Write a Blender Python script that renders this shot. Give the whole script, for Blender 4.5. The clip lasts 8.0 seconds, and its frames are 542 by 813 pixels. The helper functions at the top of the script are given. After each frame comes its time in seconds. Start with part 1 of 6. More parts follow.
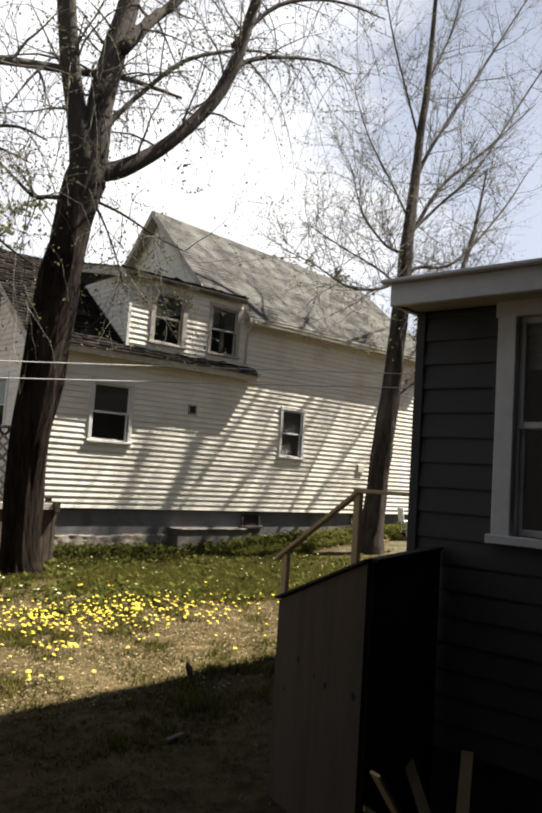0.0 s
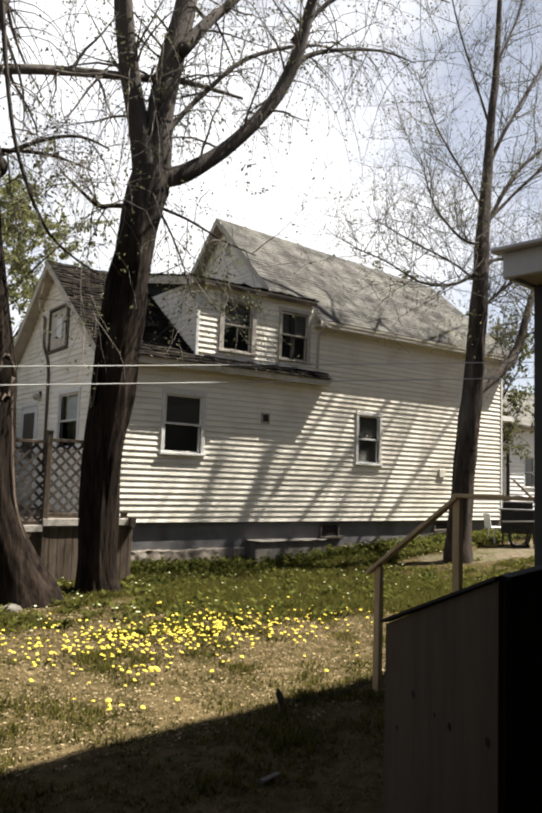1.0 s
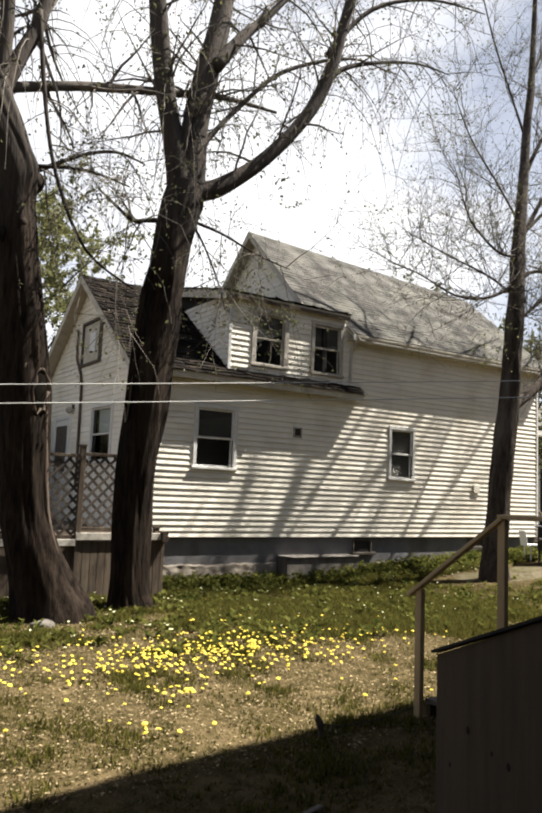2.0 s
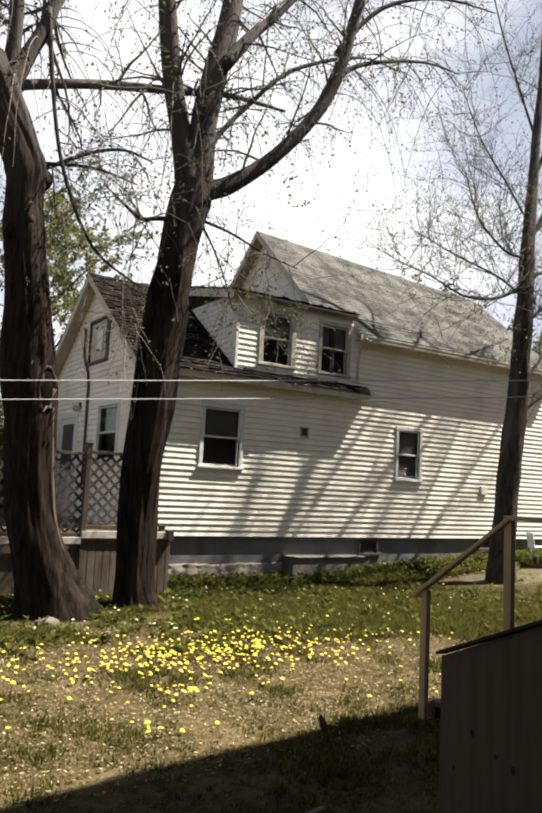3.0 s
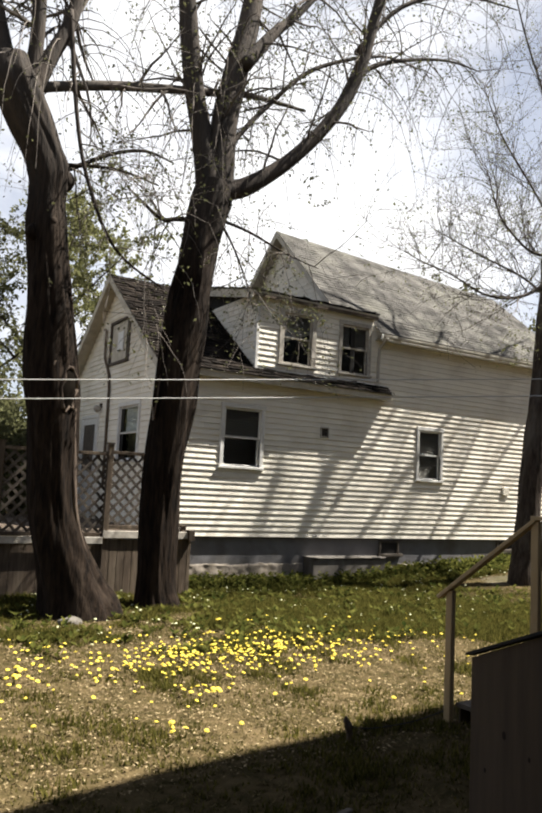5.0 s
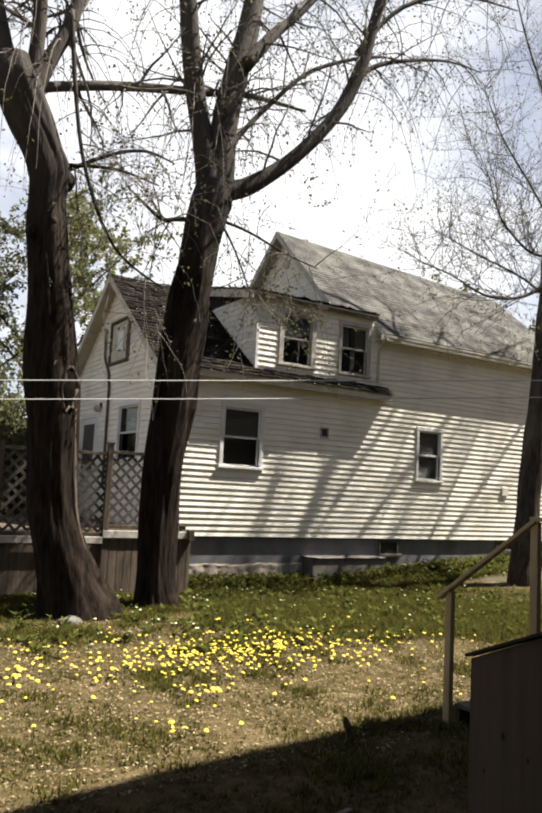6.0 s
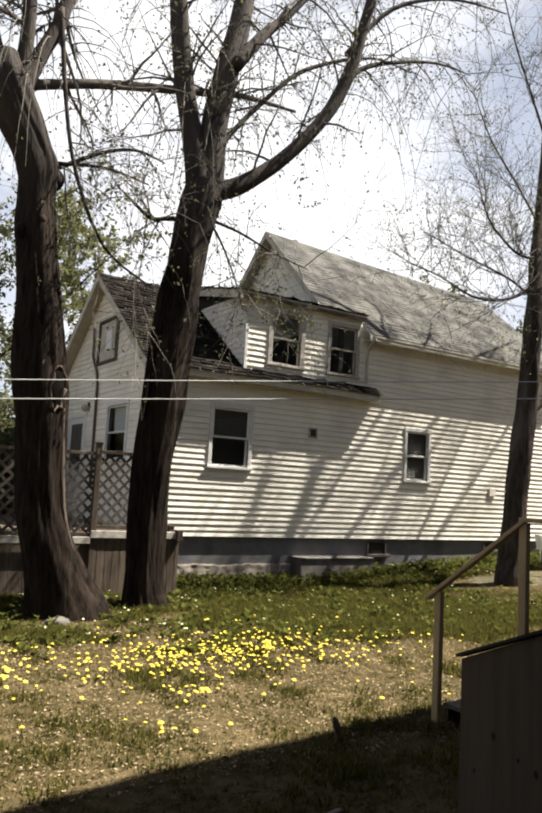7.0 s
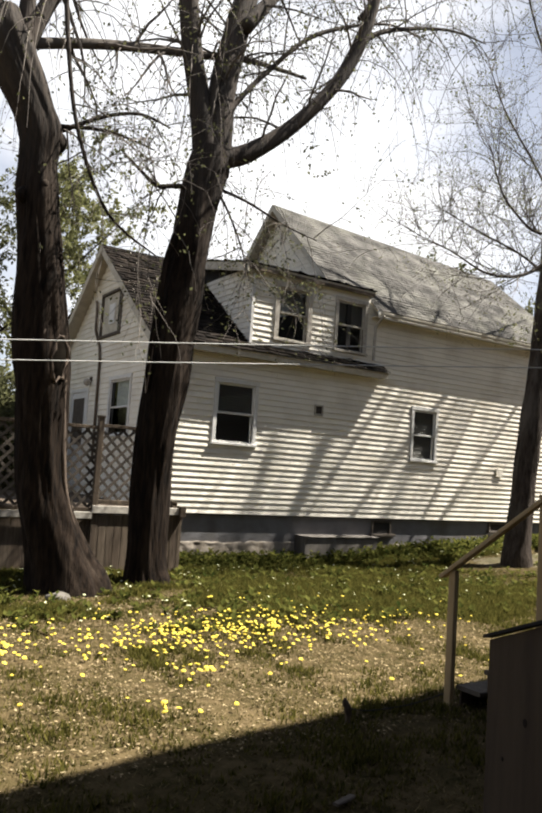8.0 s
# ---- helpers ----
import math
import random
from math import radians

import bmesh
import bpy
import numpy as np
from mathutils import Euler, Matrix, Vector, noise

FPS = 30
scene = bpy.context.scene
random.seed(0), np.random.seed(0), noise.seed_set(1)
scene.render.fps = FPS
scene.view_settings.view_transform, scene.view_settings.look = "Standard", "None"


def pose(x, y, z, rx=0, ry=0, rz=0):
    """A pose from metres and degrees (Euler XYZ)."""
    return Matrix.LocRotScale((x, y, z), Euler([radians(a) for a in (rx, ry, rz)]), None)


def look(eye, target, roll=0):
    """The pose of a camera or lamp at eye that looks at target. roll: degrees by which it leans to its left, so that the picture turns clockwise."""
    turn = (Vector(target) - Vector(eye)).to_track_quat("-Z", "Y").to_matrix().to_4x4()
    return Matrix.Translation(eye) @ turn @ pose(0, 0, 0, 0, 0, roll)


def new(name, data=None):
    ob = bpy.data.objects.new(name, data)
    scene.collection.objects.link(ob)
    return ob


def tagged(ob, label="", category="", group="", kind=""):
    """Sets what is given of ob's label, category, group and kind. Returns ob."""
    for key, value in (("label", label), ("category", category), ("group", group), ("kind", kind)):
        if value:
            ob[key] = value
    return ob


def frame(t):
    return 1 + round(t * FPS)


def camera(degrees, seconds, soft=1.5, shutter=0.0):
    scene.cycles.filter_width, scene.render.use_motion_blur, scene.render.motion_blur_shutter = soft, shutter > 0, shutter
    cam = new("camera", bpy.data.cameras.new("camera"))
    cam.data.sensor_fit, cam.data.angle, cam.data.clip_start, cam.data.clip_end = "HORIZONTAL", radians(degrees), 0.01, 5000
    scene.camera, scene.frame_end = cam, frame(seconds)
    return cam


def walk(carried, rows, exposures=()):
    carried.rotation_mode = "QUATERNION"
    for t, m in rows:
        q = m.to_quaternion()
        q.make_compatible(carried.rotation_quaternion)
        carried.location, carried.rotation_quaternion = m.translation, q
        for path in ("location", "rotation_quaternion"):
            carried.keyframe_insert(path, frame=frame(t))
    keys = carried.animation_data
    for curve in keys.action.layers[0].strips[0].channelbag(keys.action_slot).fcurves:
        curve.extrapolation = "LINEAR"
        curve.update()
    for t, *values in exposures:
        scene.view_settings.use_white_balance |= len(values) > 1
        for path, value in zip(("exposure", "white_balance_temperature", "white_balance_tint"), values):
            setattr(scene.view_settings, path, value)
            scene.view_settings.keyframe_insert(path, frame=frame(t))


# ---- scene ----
cam = camera(40.0, 8.0, soft=3.1)
EXPOSURE = 1.92
SUN, SKY, SKY_GAIN, CLOUD = 5.0, 0.10, 0.12, 3.7
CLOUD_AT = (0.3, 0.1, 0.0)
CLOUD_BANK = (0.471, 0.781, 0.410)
PATH = [
    (0, (-7.117, -15.534, 2.075), (-5.818, -14.024, 2.251), 3.7),
    (0.3, (-7.046, -15.435, 2.066), (-5.759, -13.914, 2.243), 2.4),
    (0.5, (-6.85, -15.158, 2.024), (-5.637, -13.569, 2.1), 2.5),
    (0.6, (-6.832, -15.13, 2.05), (-5.605, -13.552, 2.125), 2.5),
    (1, (-6.842, -14.974, 2.046), (-5.689, -13.351, 2.239), 1.9),
    (1.5, (-6.94, -14.862, 2.099), (-5.794, -13.238, 2.316), 1.2),
    (1.7, (-6.909, -14.84, 2.105), (-5.802, -13.189, 2.328), 1.8),
    (3, (-6.827, -14.793, 2.093), (-5.755, -13.119, 2.315), 2.8),
    (3.5, (-6.854, -14.793, 2.095), (-5.8, -13.11, 2.328), 2.6),
    (4, (-6.85, -14.782, 2.083), (-5.8, -13.098, 2.327), 2.6),
    (4.5, (-6.851, -14.74, 2.077), (-5.818, -13.042, 2.3), 2.8),
    (6, (-6.868, -14.752, 2.088), (-5.836, -13.053, 2.309), 3.0),
    (6.5, (-6.842, -14.731, 2.081), (-5.801, -13.037, 2.29), 3.2),
    (7, (-6.888, -14.738, 2.089), (-5.828, -13.056, 2.312), 3.1),
    (7.5, (-6.895, -14.619, 2.051), (-5.785, -12.967, 2.242), 3.6),
    (8, (-6.783, -14.435, 2.016), (-5.722, -12.748, 2.187), 3.8),
]
walk(cam, [(t, look(e, g, r)) for t, e, g, r in PATH], [(0, EXPOSURE)])

# ---------------------------------------------------------------- light
world = bpy.data.worlds.new("world")
scene.world = world
world.use_nodes = True
SUN_DIR = Vector((0.60, -0.19, 1.0)).normalized()      # towards the sun
SUN_EL = math.asin(SUN_DIR.z)
SUN_AZ = math.atan2(SUN_DIR.x, SUN_DIR.y)


def build_sky():
    nt = world.node_tree
    nt.nodes.clear()
    n, link = nt.nodes.new, nt.links.new
    sky = n("ShaderNodeTexSky")
    sky.sky_type = "NISHITA"
    sky.sun_disc = False
    sky.sun_elevation, sky.sun_rotation = SUN_EL, SUN_AZ
    co = n("ShaderNodeTexCoord")
    stretch = n("ShaderNodeMapping")
    stretch.inputs["Scale"].default_value = (1.0, 1.0, 1.7)
    stretch.inputs["Location"].default_value = CLOUD_AT
    link(co.outputs["Generated"], stretch.inputs["Vector"])
    puff = n("ShaderNodeTexNoise")
    puff.inputs["Scale"].default_value = 2.1
    puff.inputs["Detail"].default_value = 7
    puff.inputs["Roughness"].default_value = 0.58
    puff.inputs["Distortion"].default_value = 0.4
    link(stretch.outputs["Vector"], puff.inputs["Vector"])
    cover = n("ShaderNodeValToRGB")
    cover.color_ramp.elements[0].position, cover.color_ramp.elements[1].position = 0.36, 0.62
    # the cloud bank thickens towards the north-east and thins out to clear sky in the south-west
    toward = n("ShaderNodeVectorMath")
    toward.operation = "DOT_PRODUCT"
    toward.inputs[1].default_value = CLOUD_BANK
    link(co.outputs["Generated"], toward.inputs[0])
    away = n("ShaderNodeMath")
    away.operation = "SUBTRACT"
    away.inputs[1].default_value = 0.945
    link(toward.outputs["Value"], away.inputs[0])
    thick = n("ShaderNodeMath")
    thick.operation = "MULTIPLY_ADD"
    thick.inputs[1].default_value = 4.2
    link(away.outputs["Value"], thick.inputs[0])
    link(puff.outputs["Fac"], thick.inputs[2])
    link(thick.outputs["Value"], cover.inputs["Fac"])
    dim = n("ShaderNodeMix")
    dim.data_type = "RGBA"
    # pale haze low in the sky, thinning out upwards
    height = n("ShaderNodeSeparateXYZ")
    link(co.outputs["Generated"], height.inputs["Vector"])
    fade = n("ShaderNodeMapRange")
    fade.inputs["From Min"].default_value, fade.inputs["From Max"].default_value = 0.38, 0.85
    link(height.outputs["Z"], fade.inputs["Value"])
    haze = n("ShaderNodeMix")
    haze.data_type = "RGBA"
    haze.inputs["A"].default_value, haze.inputs["B"].default_value = (1.75, 1.8, 1.98, 1), (0.5, 0.57, 0.74, 1)
    link(fade.outputs["Result"], haze.inputs["Factor"])
    link(haze.outputs["Result"], dim.inputs["A"])
    dim.inputs["Factor"].default_value = SKY_GAIN
    link(sky.outputs["Color"], dim.inputs["B"])
    mix = n("ShaderNodeMix")
    mix.data_type = "RGBA"
    link(cover.outputs["Color"], mix.inputs["Factor"])
    link(dim.outputs["Result"], mix.inputs["A"])
    mix.inputs["B"].default_value = (CLOUD, CLOUD, CLOUD * 1.01, 1)
    bg = n("ShaderNodeBackground")
    bg.inputs["Strength"].default_value = SKY
    link(mix.outputs["Result"], bg.inputs["Color"])
    out = n("ShaderNodeOutputWorld")
    link(bg.outputs["Background"], out.inputs["Surface"])


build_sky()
lamp = bpy.data.lights.new("sun", "SUN")
lamp.energy, lamp.angle, lamp.color = SUN, radians(0.53), (1.0, 0.95, 0.87)
sun_lamp = new("sun", lamp)
sun_lamp.matrix_world = look(SUN_DIR * 60, (0, 0, 0))


# ---------------------------------------------------------------- materials
def material(name, base, rough=0.8, second=None, scale=6.0, detail=6, contrast=0.5, third=None, scale2=0.6,
             bump=0.0, bump_scale=40.0, metal=0.0, vary=0.0, stretch=(1, 1, 1), spec=0.3, aloft=None):
    """Two scales of noise over a base colour, a little relief, and a change of value from piece to piece."""
    m = bpy.data.materials.new(name)
    m.use_nodes = True
    nt = m.node_tree
    n, link = nt.nodes.new, nt.links.new
    p = nt.nodes["Principled BSDF"]
    p.inputs["Roughness"].default_value = rough
    p.inputs["Metallic"].default_value = metal
    p.inputs["Specular IOR Level"].default_value = spec
    co = n("ShaderNodeTexCoord")
    mp = n("ShaderNodeMapping")
    mp.inputs["Scale"].default_value = stretch
    geo = n("ShaderNodeNewGeometry")
    link(geo.outputs["Position"], mp.inputs["Vector"])
    col = None

    def blend(a, b, sc, lo, hi):
        t = n("ShaderNodeTexNoise")
        t.inputs["Scale"].default_value = sc
        t.inputs["Detail"].default_value = detail
        t.inputs["Roughness"].default_value = 0.62
        link(mp.outputs["Vector"], t.inputs["Vector"])
        r = n("ShaderNodeMapRange")
        r.inputs["From Min"].default_value, r.inputs["From Max"].default_value = lo, hi
        link(t.outputs["Fac"], r.inputs["Value"])
        x = n("ShaderNodeMix")
        x.data_type = "RGBA"
        link(r.outputs["Result"], x.inputs["Factor"])
        if isinstance(a, tuple):
            x.inputs["A"].default_value = (*a, 1)
        else:
            link(a, x.inputs["A"])
        x.inputs["B"].default_value = (*b, 1)
        return x.outputs["Result"]

    half = 0.28 * (1 - contrast) + 0.04
    col = blend(base, second or tuple(c * 0.7 for c in base), scale, 0.5 - half, 0.5 + half)
    if third:
        col = blend(col, third, scale2, 0.5, 0.72)
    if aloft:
        # the sky's glare on the upper limbs put into the colour: greyer and paler with height
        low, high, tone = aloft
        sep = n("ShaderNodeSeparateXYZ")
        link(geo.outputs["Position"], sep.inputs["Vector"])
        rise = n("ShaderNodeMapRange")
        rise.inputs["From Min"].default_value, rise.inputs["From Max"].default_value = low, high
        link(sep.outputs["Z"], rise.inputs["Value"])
        veiled = n("ShaderNodeMix")
        veiled.data_type, veiled.blend_type = "RGBA", "ADD"
        veiled.inputs["Factor"].default_value = 1.0
        link(col, veiled.inputs["A"])
        veiled.inputs["B"].default_value = (*tone, 1)
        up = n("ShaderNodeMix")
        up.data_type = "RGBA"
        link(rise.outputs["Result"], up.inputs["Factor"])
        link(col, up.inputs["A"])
        link(veiled.outputs["Result"], up.inputs["B"])
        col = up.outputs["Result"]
    if vary:
        info = n("ShaderNodeObjectInfo")
        r = n("ShaderNodeMapRange")
        r.inputs["To Min"].default_value, r.inputs["To Max"].default_value = 1 - vary, 1 + vary
        link(info.outputs["Random"], r.inputs["Value"])
        g2 = n("ShaderNodeMapRange")
        g2.inputs["To Min"].default_value, g2.inputs["To Max"].default_value = 1 - vary, 1 + vary
        link(geo.outputs["Random Per Island"], g2.inputs["Value"])
        mu = n("ShaderNodeMath")
        mu.operation = "MULTIPLY"
        link(r.outputs["Result"], mu.inputs[0])
        link(g2.outputs["Result"], mu.inputs[1])
        hs = n("ShaderNodeHueSaturation")
        link(mu.outputs["Value"], hs.inputs["Value"])
        link(col, hs.inputs["Color"])
        col = hs.outputs["Color"]
    link(col, p.inputs["Base Color"])
    if bump:
        t = n("ShaderNodeTexNoise")
        t.inputs["Scale"].default_value = bump_scale
        t.inputs["Detail"].default_value = 5
        link(mp.outputs["Vector"], t.inputs["Vector"])
        b = n("ShaderNodeBump")
        b.inputs["Strength"].default_value = bump
        b.inputs["Distance"].default_value = 0.02
        link(t.outputs["Fac"], b.inputs["Height"])
        link(b.outputs["Normal"], p.inputs["Normal"])
    return m


M = {}
M["siding"] = material("cream vinyl siding", (0.80, 0.755, 0.655), 0.5, (0.75, 0.70, 0.595), 3.0, 5, 0.2, (0.63, 0.575, 0.47), 0.9, 0.05, 60, vary=0.05)
M["trim"] = material("white painted trim", (0.72, 0.71, 0.68), 0.5, (0.60, 0.58, 0.54), 8, 5, 0.3, vary=0.04)
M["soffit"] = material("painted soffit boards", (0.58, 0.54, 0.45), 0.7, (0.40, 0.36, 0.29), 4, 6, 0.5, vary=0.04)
M["worn"] = material("weathered grey window casing", (0.50, 0.465, 0.40), 0.8, (0.32, 0.285, 0.24), 10, 6, 0.5, bump=0.2, vary=0.06)
M["shingle"] = material("grey asphalt shingles", (0.096, 0.090, 0.079), 0.95, (0.030, 0.027, 0.023), 1.7, 12, 0.75, (0.118, 0.113, 0.092), 0.8, 0.6, 60, vary=0.12)
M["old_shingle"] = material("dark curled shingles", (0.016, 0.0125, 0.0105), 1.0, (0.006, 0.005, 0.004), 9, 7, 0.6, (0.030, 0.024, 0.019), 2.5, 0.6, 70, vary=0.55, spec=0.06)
M["found"] = material("grey painted foundation", (0.20, 0.195, 0.20), 0.9, (0.14, 0.135, 0.135), 2.5, 8, 0.45, (0.10, 0.092, 0.08), 1.1, 0.35, 35)
M["stone"] = material("pale rubble stone", (0.29, 0.255, 0.215), 0.95, (0.17, 0.145, 0.115), 6, 8, 0.6, (0.19, 0.16, 0.12), 1.6, 0.6, 30, vary=0.15)
M["concrete"] = material("stained concrete", (0.175, 0.158, 0.14), 0.95, (0.095, 0.084, 0.07), 3.5, 7, 0.5, (0.07, 0.062, 0.048), 1.6, 0.4, 45, stretch=(1, 1, 0.3))
# aloft adds the pale veil of sky glare to the upper wood
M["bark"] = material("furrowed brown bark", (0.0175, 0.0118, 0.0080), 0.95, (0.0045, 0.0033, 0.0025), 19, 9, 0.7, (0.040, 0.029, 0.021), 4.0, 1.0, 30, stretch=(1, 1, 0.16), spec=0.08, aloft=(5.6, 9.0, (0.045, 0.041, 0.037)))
M["bark_grey"] = material("grey-brown bark", (0.066, 0.052, 0.042), 0.95, (0.024, 0.018, 0.014), 18, 8, 0.6, (0.11, 0.096, 0.082), 2.5, 0.9, 30, stretch=(1, 1, 0.2), spec=0.1)
M["rot"] = material("pale torn heartwood", (0.11, 0.082, 0.060), 0.95, (0.032, 0.022, 0.016), 14, 7, 0.6, bump=0.8, bump_scale=30, stretch=(1, 1, 0.2))
M["hollow"] = material("black patch for the dark of the rotten hollow", (0.012, 0.010, 0.008), 1.0, spec=0.0)
M["ground"] = material("thin lawn soil", (0.080, 0.058, 0.028), 1.0, (0.031, 0.026, 0.009), 7.0, 12, 0.65, (0.114, 0.083, 0.042), 1.6, 0.7, 50, spec=0.05)
M["gravel"] = material("pale packed gravel", (0.135, 0.112, 0.078), 1.0, (0.075, 0.062, 0.038), 9, 9, 0.6, (0.055, 0.055, 0.022), 1.1, 0.6, 60, spec=0.05)
M["litter"] = material("dry leaf litter", (0.38, 0.30, 0.175), 0.95, (0.095, 0.065, 0.034), 4, 5, 0.5, vary=0.4, spec=0.05)
M["yellow"] = material("dandelion yellow", (0.66, 0.54, 0.09), 0.8, (0.58, 0.43, 0.05), 30, 4, 0.3, vary=0.1, spec=0.1)
M["seed"] = material("pale seed heads", (0.50, 0.50, 0.32), 0.9, (0.36, 0.37, 0.20), 30, 4, 0.3, vary=0.15, spec=0.1)
M["grey_wood"] = material("weathered grey-brown boards", (0.10, 0.074, 0.051), 0.9, (0.045, 0.032, 0.022), 9, 8, 0.5, (0.155, 0.122, 0.087), 1.7, 0.4, 40, vary=0.2, stretch=(3, 3, 0.3))
M["lattice"] = material("grey lattice laths", (0.115, 0.096, 0.077), 0.9, (0.058, 0.047, 0.037), 12, 7, 0.4, vary=0.2)
M["lumber"] = material("new tan lumber", (0.42, 0.31, 0.17), 0.75, (0.33, 0.235, 0.12), 9, 7, 0.4, bump=0.15, bump_scale=60, vary=0.05, stretch=(1, 1, 0.4))
M["ply"] = material("bare plywood", (0.085, 0.061, 0.040), 0.8, (0.064, 0.045, 0.030), 5, 8, 0.4, (0.050, 0.035, 0.024), 1.2, 0.12, 50, stretch=(4, 4, 0.4))
M["knot"] = material("dark plywood knots", (0.02, 0.013, 0.009), 0.9, bump=0.1)
M["felt"] = material("black capping felt", (0.018, 0.017, 0.017), 0.9, (0.03, 0.028, 0.026), 8, 5, 0.4)
M["grey_siding"] = material("slate grey lap siding", (0.070, 0.066, 0.062), 0.7, (0.054, 0.050, 0.047), 4, 6, 0.4, vary=0.06, bump=0.1)
M["black"] = material("black enamelled metal", (0.02, 0.02, 0.021), 0.45, (0.04, 0.036, 0.033), 7, 6, 0.5)
M["steel"] = material("dull grey steel", (0.35, 0.35, 0.35), 0.45, (0.22, 0.21, 0.20), 8, 6, 0.4, metal=0.7)
M["white_plastic"] = material("white plastic", (0.74, 0.74, 0.73), 0.45, (0.62, 0.62, 0.60), 6, 4, 0.3)
M["line"] = material("white plastic line", (0.78, 0.77, 0.72), 0.5)
M["cloth"] = material("off-white window blind", (0.56, 0.54, 0.49), 0.9, (0.44, 0.42, 0.38), 20, 5, 0.3, stretch=(1, 1, 5))
# darker grey-brown copy of cloth, with the dimness behind the panes in its colour
M["shaded_cloth"] = material("window blind darkened for dim rooms", (0.17, 0.155, 0.14), 0.9, (0.12, 0.108, 0.096), 20, 5, 0.3, stretch=(1, 1, 5))
# the rooms' lack of light is put into this near-black colour
M["inside"] = material("near-black interior of unlit rooms", (0.03, 0.028, 0.026), 0.95)
M["far_bark"] = material("far grey trunks", (0.10, 0.088, 0.075), 0.95, spec=0.1)


def glass_material():
    m = bpy.data.materials.new("window glass")
    m.use_nodes = True
    p = m.node_tree.nodes["Principled BSDF"]
    p.inputs["Base Color"].default_value = (0.86, 0.9, 0.9, 1)
    p.inputs["Roughness"].default_value = 0.03
    p.inputs["Transmission Weight"].default_value = 1.0
    p.inputs["IOR"].default_value = 1.35
    return m


M["glass"] = glass_material()


def leaf_material(name, a, b, through_light=0.42):
    """Thin leaves, which let part of the light through."""
    m = bpy.data.materials.new(name)
    m.use_nodes = True
    nt = m.node_tree
    nt.nodes.clear()
    n, link = nt.nodes.new, nt.links.new
    geo = n("ShaderNodeNewGeometry")
    x = n("ShaderNodeMix")
    x.data_type = "RGBA"
    x.inputs["A"].default_value, x.inputs["B"].default_value = (*a, 1), (*b, 1)
    link(geo.outputs["Random Per Island"], x.inputs["Factor"])
    d, t, mix, out = n("ShaderNodeBsdfDiffuse"), n("ShaderNodeBsdfTranslucent"), n("ShaderNodeMixShader"), n("ShaderNodeOutputMaterial")
    link(x.outputs["Result"], d.inputs["Color"])
    link(x.outputs["Result"], t.inputs["Color"])
    mix.inputs["Fac"].default_value = through_light
    link(d.outputs["BSDF"], mix.inputs[1])
    link(t.outputs["BSDF"], mix.inputs[2])
    link(mix.outputs["Shader"], out.inputs["Surface"])
    return m


M["leaf"] = leaf_material("young green leaves", (0.12, 0.122, 0.058), (0.055, 0.058, 0.030))
M["leaf_pale"] = leaf_material("pale opening leaves", (0.19, 0.19, 0.085), (0.09, 0.095, 0.042))
M["grass"] = leaf_material("spring grass blades", (0.122, 0.106, 0.028), (0.030, 0.034, 0.008))
M["dry_grass"] = leaf_material("dry straw grass", (0.175, 0.135, 0.070), (0.058, 0.046, 0.018), 0.25)
M["weed"] = leaf_material("lush weed leaves", (0.122, 0.120, 0.030), (0.022, 0.031, 0.0075))
M["twig"] = material("thin grey twigs", (0.16, 0.14, 0.12), 0.9, (0.09, 0.077, 0.066), 6, 4, 0.3, spec=0.1)
rng = random.Random(11)


# ---------------------------------------------------------------- mesh helpers
def mesh_from(name, verts, faces, mat, smooth=False):
    me = bpy.data.meshes.new(name)
    me.from_pydata([tuple(v) for v in verts], [], faces)
    me.materials.append(mat if not isinstance(mat, str) else M[mat])
    if smooth:
        me.shade_smooth()
    me.update()
    return me


def thing(name, at, label, category, group="", kind=""):
    ob = new(name)
    ob.matrix_world = at if isinstance(at, Matrix) else Matrix.Translation(at)
    return tagged(ob, label, category, group, kind)


def part(name, data, parent, label="", kind="", m=None):
    """A mesh under a thing or part; the mesh stands in the frame of the top thing."""
    ob = new(name, data)
    ob.parent = parent
    if m is not None:
        ob.matrix_basis = m
    return tagged(ob, label, kind=kind)


